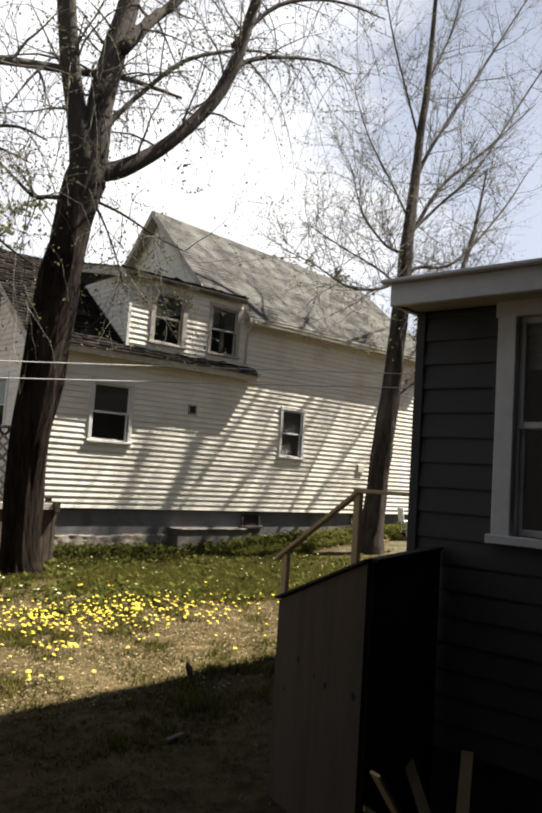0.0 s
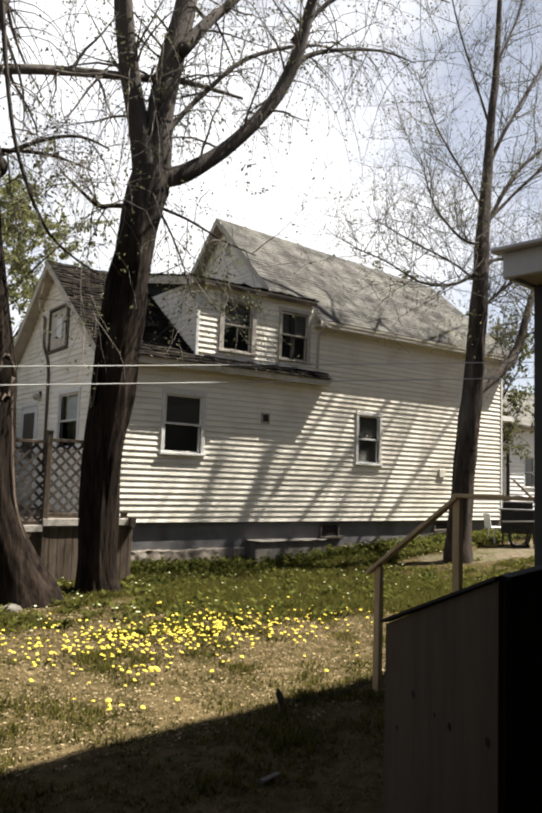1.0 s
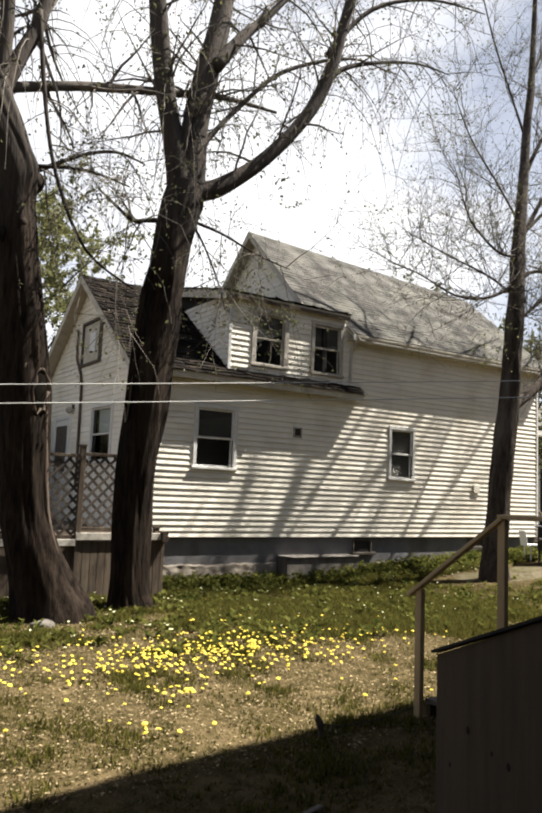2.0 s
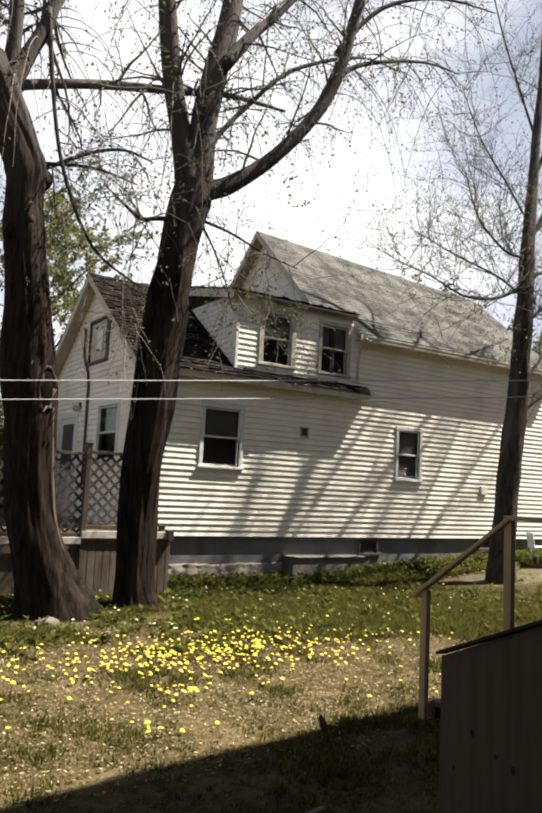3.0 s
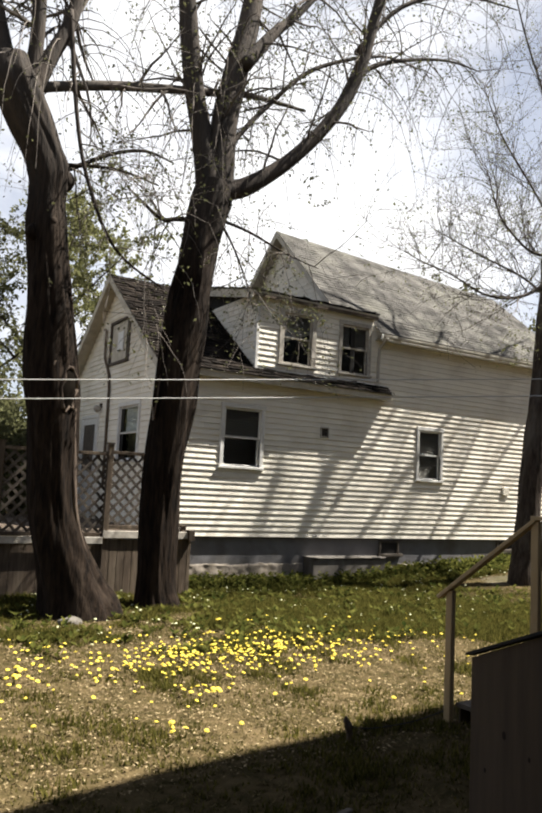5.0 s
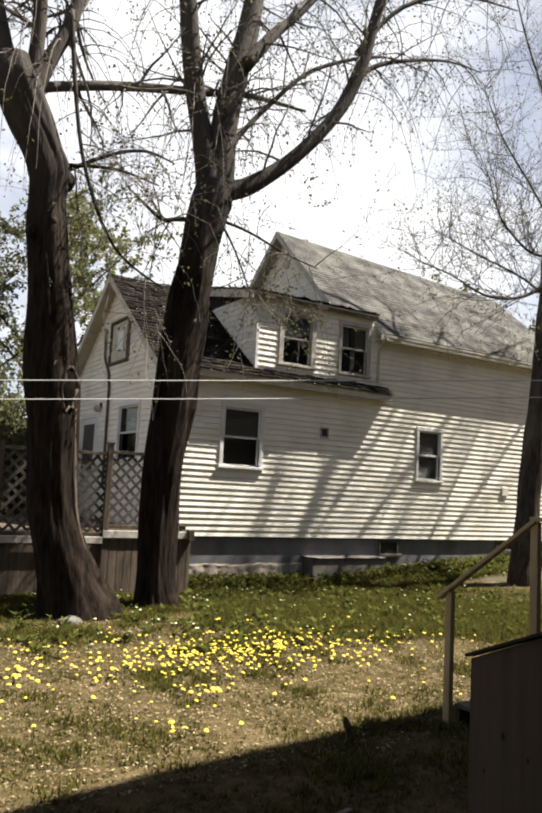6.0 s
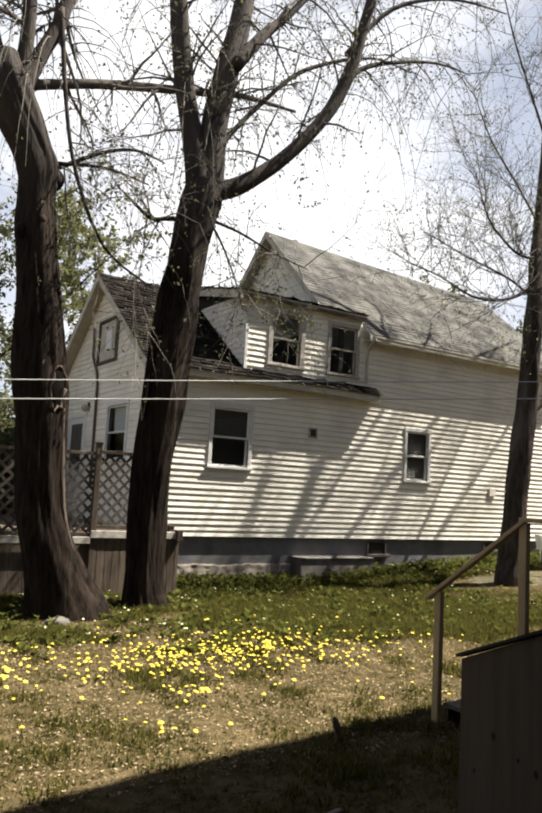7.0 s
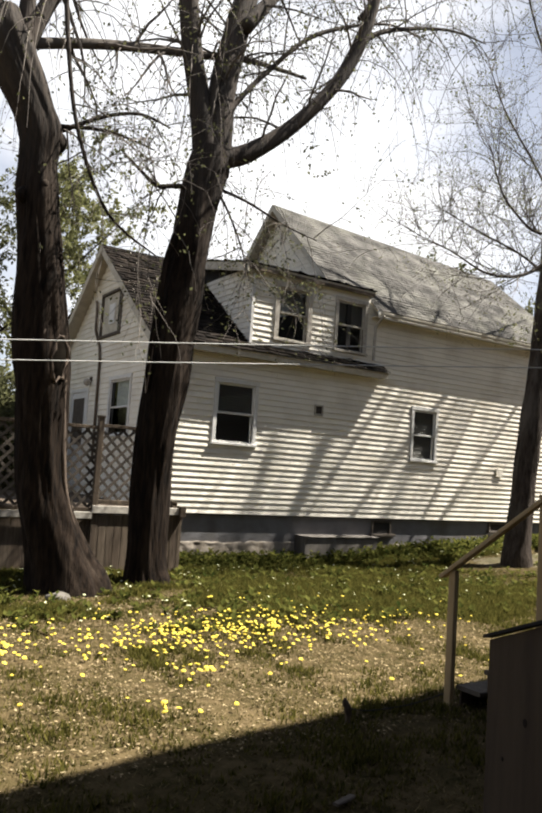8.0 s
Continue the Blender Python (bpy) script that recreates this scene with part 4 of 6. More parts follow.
            for m in range(leaves):
                q = tp[r.randint(2, 9)] + rand_dir(r) * 0.06
                leaf_quad(crown, local(q), (rand_dir(r) + Vector((0, 0, -0.8))).normalized(), rand_dir(r), leaf_size * r.uniform(0.6, 1.2))
    for tx, ty, tz, count, spread in tufts:
        c = Vector((tx, ty, tz))
        for k in range(max(2, count // 9)):
            tp, tr = grow(r, c + rand_dir(r) * spread * 0.5, rand_dir(r) + Vector((0, 0, -0.3)), spread, 0.006, 0.12, 4, 0.25)
            wood.tube([local(q) for q in tp], [max(x, 0.0025) for x in tr], 3, cap=False)
            for m in range(9):
                q = tp[r.randint(0, 4)] + rand_dir(r) * 0.05
                leaf_quad(crown, local(q), (rand_dir(r) + Vector((0, 0, -0.7))).normalized(), rand_dir(r), leaf_size * r.uniform(0.8, 1.5))
    part("brushwood", wood.mesh("brushwood", "twig"), tree, "fine bare twigs", kind="stuff")
    part("crown", crown.mesh("crown", leaf), tree, "sparse half-opened spring leaves", kind="stuff")
    return tree


def nearer(rows, k=0.91):
    """Slide rows of the slender tree towards the lawn; its upper part leans to the house."""
    out = []
    for x, z, r0 in rows:
        lean = min(1.6, 0.22 * max(0.0, 2.05 + (z - 2.05) * k - 6.8))
        f = k * (11.44 + lean) / 11.44
        out.append((-6.85 + (x + 6.85) * f, -3.34 + lean, 2.05 + (z - 2.05) * f, r0 * f))
    return out


OLD_TRUNK = [(-3.20, 0.03, 0.62), (-3.30, 0.35, 0.50), (-3.46, 0.79, 0.41), (-3.58, 1.18, 0.372), (-3.68, 1.57, 0.352), (-3.77, 2.35, 0.35), (-3.82, 3.14, 0.385), (-3.86, 3.53, 0.40), (-3.91, 3.93, 0.38), (-3.95, 4.33, 0.355), (-3.98, 4.73, 0.335), (-4.03, 5.14, 0.315), (-4.09, 5.54, 0.29), (-4.14, 5.94, 0.29), (-4.15, 6.36, 0.27), (-4.15, 6.78, 0.30), (-4.31, 7.16, 0.29), (-4.51, 7.52, 0.315), (-4.70, 7.88, 0.345), (-4.82, 8.17, 0.36), (-4.86, 8.5, 0.26)]


def lawn_trees():
    # forked tree beside the deck
    t = build_tree("tall dark-barked tree forking high above the lawn, just leafing out",
                   [(-1.76, 0.05, 0.40), (-1.79, 0.31, 0.335), (-1.81, 0.73, 0.31), (-1.81, 1.59, 0.312), (-1.79, 2.46, 0.325), (-1.70, 3.36, 0.342), (-1.61, 4.27, 0.342), (-1.50, 5.22, 0.325), (-1.41, 6.18, 0.325), (-1.34, 6.67, 0.34), (-1.24, 7.17, 0.345), (-1.16, 7.5, 0.32)],
                   [([(-1.25, 7.1, 0.24), (-1.33, 7.75, 0.215), (-1.47, 8.58, 0.188), (-1.63, 9.42, 0.18), (-1.81, 10.86, 0.168), (-1.95, 12.33, 0.144), (-2.1, 14.2, 0.09), (-2.5, 16.0, 0.04)], 0.5),
                    ([(-1.14, 7.1, 0.30), (-1.07, 7.7, 0.285), (-0.94, 8.85, 0.26), (-0.68, 10.16, 0.245), (-0.4, 11.22, 0.22), (-0.14, 12.85, 0.176), (0.3, 15.0, 0.10), (0.5, 17.0, 0.04)], 0.9),
                    ([(-1.15, 7.2, 0.20), (-0.95, 7.42, 0.185), (-0.53, 7.64, 0.166), (0.23, 8.27, 0.146), (0.92, 9.05, 0.138), (1.39, 9.75, 0.132), (1.75, 10.6, 0.126), (1.98, 11.48, 0.118), (2.27, 12.77, 0.105), (2.5, 14.07, 0.091), (3.0, 16.0, 0.04)], -0.6),
                    ([(-1.26, 7.9, 0.06), (-1.28, 8.15, 0.058), (-1.19, 9.07, 0.05), (-1.16, 9.89, 0.02)], -0.2),
                    ([(-1.6, 6.77, 0.05), (-1.9, 6.68, 0.044), (-2.22, 6.58, 0.036), (-2.56, 6.71, 0.027), (-2.94, 6.89, 0.015)], -0.4),
                    ([(-0.68, 10.0, 0.137), (-0.04, 10.94, 0.11), (0.65, 11.76, 0.08), (1.51, 12.91, 0.061), (2.4, 14.0, 0.02)], 0.8),
                    ([(-0.9, 8.3, 0.06), (-0.7, 8.62, 0.05), (-0.07, 9.44, 0.047), (1.09, 10.7, 0.045), (2.96, 11.73, 0.03), (4.2, 11.9, 0.012)], 0.6),
                    ([(1.75, 10.4, 0.07), (2.4, 11.1, 0.055), (3.5, 11.7, 0.042), (4.8, 12.2, 0.03), (6.0, 12.4, 0.012)], 0.4),
                    ([(1.9, 11.2, 0.06), (3.0, 12.6, 0.05), (4.6, 13.4, 0.035), (6.2, 13.6, 0.015)], -0.5),
                    ([(-1.05, 6.9, 0.03), (-0.8, 6.5, 0.022), (-0.55, 5.9, 0.016), (-0.4, 5.3, 0.008)], -0.3),
                    ([(-1.0, 6.9, 0.03), (-0.45, 6.75, 0.024), (0.25, 6.45, 0.018), (0.85, 6.25, 0.008)], -0.5)],
                   -3.0, 5, sub_r=0.028, sides=80, subs=12, twigs=6, leaves=6, droop=0.10, up=0.12, whips=13, leaf_size=0.068, sub_len=(0.9, 2.3), roots=0,
                   tufts=((0.25, -3.3, 5.75, 36, 0.4), (-0.15, -3.2, 5.9, 36, 0.35), (0.75, -3.4, 5.45, 30, 0.3), (0.2, -3.3, 5.3, 27, 0.3), (1.2, -3.3, 7.6, 24, 0.2), (0.9, -3.2, 8.1, 24, 0.3)))
    o = t.location
    b = Bag()
    vine = smooth_path([(-2.11, -3.15, 3.2, 0.05), (-2.03, -3.15, 4.26, 0.062), (-1.90, -3.1, 5.34, 0.06), (-1.66, -3.05, 6.2, 0.05), (-1.45, -3.0, 6.7, 0.04)], 6)
    b.tube([Vector(p[:3]) - o for p in vine], [p[3] for p in vine], 8, 0.15, 2)
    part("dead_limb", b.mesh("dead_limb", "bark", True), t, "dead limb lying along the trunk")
    b = Bag()
    strip = smooth_path([(-2.12, -3.21, 3.15, 0.008), (-2.09, -3.22, 3.5, 0.014), (-2.06, -3.21, 3.9, 0.006)], 5)
    b.tube([Vector(p[:3]) - o for p in strip], [p[3] for p in strip], 6, 0.2, 3)
    part("torn_strip", b.mesh("torn_strip", "rot", True), t, "pale strip of torn bark")

    # scarred old tree in front of the deck
    t = build_tree("old thick tree with a black patch for the dark of the rotten hollow and flared base",
                   OLD_TRUNK,
                   [([(-4.7, 7.9, 0.25), (-4.80, 8.1, 0.222), (-5.0, 8.53, 0.18), (-5.21, 9.29, 0.162), (-5.41, 10.23, 0.12), (-5.8, 12.0, 0.05)], 0.3),
                    ([(-4.62, 7.9, 0.16), (-4.58, 8.26, 0.134), (-4.56, 8.87, 0.11), (-4.59, 9.55, 0.103), (-4.64, 10.59, 0.088), (-4.6, 12.3, 0.03)], -0.3),
                    ([(-4.6, 7.9, 0.18), (-4.5, 8.2, 0.152), (-4.27, 8.8, 0.128), (-4.06, 9.32, 0.122), (-3.91, 10.1, 0.106), (-3.86, 11.13, 0.081), (-3.6, 13.0, 0.03)], 0.2),
                    ([(-4.62, 8.05, 0.10), (-4.38, 8.22, 0.09), (-3.41, 8.65, 0.083), (-2.52, 8.99, 0.081), (-1.34, 9.38, 0.074), (-0.27, 9.75, 0.057), (1.16, 9.98, 0.03)], 1.0),
                    ([(-4.1, 6.9, 0.055), (-3.89, 6.97, 0.043), (-3.14, 7.49, 0.031), (-2.52, 7.76, 0.027), (-1.95, 7.75, 0.014)], 0.4),
                    ([(-4.1, 6.95, 0.045), (-3.88, 7.0, 0.035), (-3.16, 7.09, 0.026), (-2.47, 6.96, 0.012)], -0.3),
                    ([(-4.05, 9.6, 0.04), (-3.89, 8.1, 0.035), (-3.67, 6.88, 0.032), (-3.16, 5.74, 0.025), (-2.38, 5.21, 0.012)], -0.5)],
                   -3.3, 8, sides=80, subs=8, twigs=5, leaves=6, droop=0.10, up=0.1, whips=15, pale_limbs={3: "far_bark"}, leaf_size=0.066, roots=0, sub_len=(0.8, 1.9))
    o = t.location
    for x, y, z, rr in ((-4.36, -3.40, 5.80, 0.11), (-3.96, -3.36, 6.72, 0.16), (-4.12, -3.54, 5.98, 0.08), (-3.80, -3.46, 4.95, 0.08)):
        kb = Bag()
        q = [(-1.0, 0.15), (-0.75, 0.66), (-0.35, 0.93), (0.0, 1.0), (0.35, 0.9), (0.75, 0.6), (1.0, 0.12)]
        kb.tube([Vector((x, y, z + h * rr * 1.25)) - o for h, w in q], [rr * w for h, w in q], 12, 0.35, x * 7)
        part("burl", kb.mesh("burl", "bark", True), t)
    # the hollow, its depth's darkness painted as a black patch on the uncut trunk,
    # with its lip of pale wood, and the torn strip that runs down from it
    def on_trunk(z, turn, out=1.0):
        """A place on the trunk's bark at height z, turned from the side that faces the lawn towards the far house."""
        k = max(i for i in range(len(OLD_TRUNK) - 1) if OLD_TRUNK[i][1] <= z)
        (xa, za, ra), (xb, zb, rb) = OLD_TRUNK[k], OLD_TRUNK[k + 1]
        f = (z - za) / (zb - za)
        x, rr = xa + (xb - xa) * f, (ra + (rb - ra) * f) * out
        ang = radians(turn)
        return Vector((x - rr * 0.25 * math.cos(ang) + rr * 0.97 * math.sin(ang), -3.3 - rr * 0.97 * math.cos(ang) - rr * 0.25 * math.sin(ang), z))
    b = Bag()
    c = on_trunk(3.44, 37, 0.96)
    nrm = (c - Vector((-3.86, -3.3, 3.44))).normalized()
    side = Vector((-nrm.y, nrm.x, 0)).normalized()
    rings = [(0.012, 0.02), (0.015, 0.7), (0.05, 1.0)]
    vs, fs = [], []
    for k, (dep, sc) in enumerate(rings):
        for j in range(14):
            a = 2 * math.pi * j / 14
            wob = 1 + 0.3 * noise.noise(Vector((math.cos(a) * 2, math.sin(a) * 2, k * 0.2)))
            vs.append(tuple(c + nrm * (0.055 - dep) + side * 0.125 * sc * math.cos(a) * wob + Vector((0, 0, 0.32 * sc * math.sin(a) * wob)) - o))
    for k in range(2):
        for j in range(14):
            fs.append((k * 14 + j, k * 14 + (j + 1) % 14, (k + 1) * 14 + (j + 1) % 14, (k + 1) * 14 + j))
    b.add(vs, fs)
    part("hollow", b.mesh("hollow", "hollow", True), t, "black patch for the dark of the rotten hollow")
    b = Bag()
    lip = []
    for j in range(15):
        a = 2 * math.pi * j / 14
        wob = 1 + 0.3 * noise.noise(Vector((math.cos(a) * 2, math.sin(a) * 2, 0.4)))
        lip.append(c + nrm * 0.02 + side * 0.135 * math.cos(a) * wob + Vector((0, 0, 0.335 * math.sin(a) * wob)) - o)
    b.tube(lip, [0.022 + 0.014 * math.sin(j * 2.3) for j in range(15)], 7, 0.5, 9)
    part("hollow_lip", b.mesh("hollow_lip", "rot", True), t, "pale torn lip of the hollow")
    for path in ([(3.15, 60, 0.025), (2.8, 60, 0.036), (2.4, 66, 0.05), (2.0, 63, 0.044), (1.6, 68, 0.04), (1.2, 70, 0.034), (0.85, 72, 0.012)],
                 [(3.98, 30, 0.012), (3.85, 34, 0.03), (3.66, 40, 0.02), (3.5, 36, 0.01)],
                 [(3.86, 12, 0.01), (3.78, 6, 0.026), (3.70, 2, 0.012)],
                 [(2.7, 74, 0.016), (2.2, 77, 0.03), (1.7, 78, 0.026), (1.3, 80, 0.012)]):
        b = Bag()
        q = smooth_path([(*on_trunk(z, a, 0.98), w) for z, a, w in path], 6)
        b.tube([Vector(p[:3]) - o for p in q], [p[3] for p in q], 8, 0.5, 5)
        part("torn_wood", b.mesh("torn_wood", "rot", True), t, "pale torn wood beside the hollow")

    # slender tree at the far end of the house
    build_tree("slender tree with long upswept branches in bud",
               nearer([(8.2, 0.25, 0.37), (8.25, 0.7, 0.315), (8.33, 1.6, 0.288), (8.55, 3.4, 0.265), (8.76, 4.9, 0.258), (8.86, 5.9, 0.235), (8.98, 7.0, 0.22), (9.05, 8.1, 0.20), (9.14, 9.4, 0.165), (9.27, 10.6, 0.14), (9.42, 12.3, 0.112), (9.6, 13.47, 0.098), (9.75, 15.86, 0.065), (9.9, 18.31, 0.04), (10.0, 20.0, 0.02)]),
               [([(x, y, z, w * (0.85 if k == 0 else 0.5)) for x, y, z, w in nearer(rows)], depth) for k, (rows, depth) in enumerate( [([(8.85, 4.5, 0.19), (9.1, 4.61, 0.172), (10.08, 5.21, 0.16), (10.88, 5.96, 0.15), (11.41, 6.93, 0.124), (12.12, 8.44, 0.096), (12.91, 10.2, 0.076), (13.6, 12.6, 0.03)], 0.5),
                ([(9.0, 7.95, 0.11), (8.6, 7.55, 0.10), (7.83, 7.22, 0.075), (6.86, 7.15, 0.053), (5.76, 7.47, 0.038), (4.74, 7.64, 0.014)], 0.3),
                ([(9.1, 8.6, 0.09), (8.5, 8.45, 0.08), (7.81, 8.51, 0.062), (6.83, 9.03, 0.047), (6.25, 9.96, 0.02)], -0.4),
                ([(8.9, 6.4, 0.08), (9.1, 6.8, 0.082), (9.51, 7.21, 0.084), (10.3, 7.72, 0.07), (11.37, 7.68, 0.03)], -0.3),
                ([(9.1, 8.9, 0.14), (9.6, 9.5, 0.13), (10.99, 11.22, 0.107), (13.42, 13.2, 0.085), (16.58, 16.03, 0.04)], 0.6),
                ([(9.3, 10.7, 0.13), (9.6, 11.5, 0.12), (10.36, 12.79, 0.099), (12.35, 15.77, 0.075), (14.63, 19.2, 0.03)], -0.5),
                ([(8.95, 7.6, 0.11), (9.8, 8.3, 0.104), (11.96, 9.03, 0.096), (14.79, 11.5, 0.075), (16.73, 13.58, 0.03)], 0.9),
                ([(9.42, 12.2, 0.10), (9.77, 13.85, 0.075), (10.92, 16.0, 0.06), (11.87, 18.53, 0.025)], 0.4),
                ([(9.15, 9.1, 0.10), (10.2, 10.2, 0.085), (11.77, 11.79, 0.074), (14.22, 15.29, 0.06), (16.1, 17.97, 0.025)], -0.9),
                ([(9.45, 11.8, 0.08), (8.9, 13.0, 0.06), (8.2, 14.6, 0.045), (7.6, 16.6, 0.02)], 0.3),
                ([(9.2, 9.4, 0.07), (8.5, 10.4, 0.055), (7.6, 11.6, 0.04), (7.1, 13.0, 0.018)], 0.6),
                ([(8.98, 7.4, 0.07), (8.3, 7.9, 0.055), (7.2, 8.3, 0.04), (5.9, 8.8, 0.018)], 0.9)])],
               -3.34, 21, bark="bark_grey", limb_bark="bark_grey", leaf="leaf_pale", sides=26, subs=24, twigs=10, leaves=4, droop=-0.02, up=0.5, whips=0, leaf_size=0.052, sub_len=(0.9, 2.4), roots=0, sub_r=0.016,
               tufts=((6.6, -3.5, 5.75, 54, 0.45), (6.3, -3.6, 5.35, 36, 0.4), (6.9, -3.4, 6.2, 27, 0.35), (5.9, -3.6, 5.5, 27, 0.35)))


lawn_trees()


def generic_tree(x, y, h, seed, label, leaf="leaf_pale", bark="far_bark", leaves=10, size=0.16, spread=0.5, subs=12, base_r=0.2):
    r = random.Random(seed)
    trunk = [(x, y, 0, base_r), (x + r.uniform(-.2, .2), y, h * 0.3, base_r * 0.8), (x + r.uniform(-.4, .4), y, h * 0.6, base_r * 0.5), (x + r.uniform(-.5, .5), y, h, 0.03)]
    limbs = []
    for i in range(9):
        f = 0.25 + 0.07 * i
        a = r.uniform(0, 2 * math.pi)
        L = h * spread * (1.1 - f) * r.uniform(0.7, 1.1)
        dx, dy = math.cos(a) * L, math.sin(a) * L
        z = h * f
        limbs.append(([(x, y, z, base_r * 0.4), (x + dx * 0.5, y + dy * 0.5, z + L * 0.5, base_r * 0.2), (x + dx, y + dy, z + L * 0.9, 0.02)], 0.0))
    build_tree(label, trunk, limbs, y, seed, bark=bark, leaf=leaf, sides=8, subs=subs, twigs=5, leaves=leaves, leaf_size=size, roots=0, sub_len=(h * 0.08, h * 0.2), twig_len=(0.5, 1.3), droop=0.03, up=0.3)


generic_tree(-3.9, 13.0, 13.0, 41, "young green tree behind the deck", leaf="leaf_pale", leaves=14, size=0.17)
generic_tree(-6.6, 9.0, 11.0, 42, "young green tree behind the deck", leaf="leaf", leaves=14, size=0.15)
for bx, by, bh, bs in ((-4.9, 7.6, 5.0, 61), (-7.0, 8.4, 5.5, 62), (-3.2, 9.8, 5.2, 63), (-9.2, 10.0, 6.0, 64)):
    generic_tree(bx, by, bh, bs, "dense leafy shrub behind the deck", leaf="leaf", leaves=22, size=0.16, subs=14, base_r=0.09, spread=0.6)
for bx, by, bh, bs in ((-3.7, 6.3, 3.3, 65), (-3.3, 5.3, 2.9, 66), (-2.5, 7.6, 3.2, 67), (-3.1, 8.0, 3.6, 68)):
    generic_tree(bx, by, bh, bs, "dense green bush behind the deck", leaf="leaf", leaves=34, size=0.17, subs=18, base_r=0.08, spread=0.75)
generic_tree(0.6, 15.5, 14.5, 43, "thinly leafed tree behind the house", leaf="leaf_pale", leaves=30, size=0.17, subs=22)
generic_tree(-3.2, 17.5, 15.0, 48, "thinly leafed tree behind the house", leaf="leaf", leaves=30, size=0.17, subs=22)
generic_tree(-8.5, 17.0, 14.0, 47, "thinly leafed tree beyond the deck", leaf="leaf_pale", leaves=12, size=0.2)
generic_tree(20.6, 6.4, 9.8, 44, "olive green tree beside the far house", leaf="leaf", leaves=16, size=0.2, subs=14, spread=0.42)
generic_tree(18.0, 9.0, 11.5, 49, "dense young tree behind the house", leaf="leaf", leaves=18, size=0.2, subs=14)
generic_tree(31.0, 24.0, 13.0, 45, "thinly leafed far tree", leaf="leaf_pale", leaves=10, size=0.25)


# ---------------------------------------------------------------- lines between the trees
def build_lines():
    """Two white lines from the grey house across the lawn."""
    for za, zb in ((2.748, 2.922), (2.614, 2.792)):
        line = thing("clothesline", (0.0, -12.2, 2.9), "thin white clothesline stretched across the lawn", "clothesline", "clotheslines")
        pts = []
        for i in range(25):
            t = i / 24
            x = -11.0 + 11.2 * t
            y = -9.4 + (x + 5.8) * (-1.16 / 2.444)
            pts.append(Vector((x, y, za + (x + 5.8) / 2.444 * (zb - za) - 0.03 * math.sin(math.pi * t) + 0.026)) - line.location)
        b = Bag()
        b.tube(pts, [0.0036] * len(pts), 5)
        part("line", b.mesh("line", "line", True), line)
        b = Bag()
        b.tube([pts[-1] + Vector((-0.03, 0, 0)), pts[-1] + Vector((0.1, -0.05, 0))], [0.02, 0.02], 8)
        part("pulley", b.mesh("pulley", "steel"), line)


build_lines()


# ---------------------------------------------------------------- grey house on the camera's side
OM = Matrix.Translation((-3.13, -12.52, 0)) @ Matrix.Rotation(radians(8.5), 4, "Z")
WESTM = OM @ Matrix.Rotation(radians(-90), 4, "Z")           # wall frame facing west; local x runs south


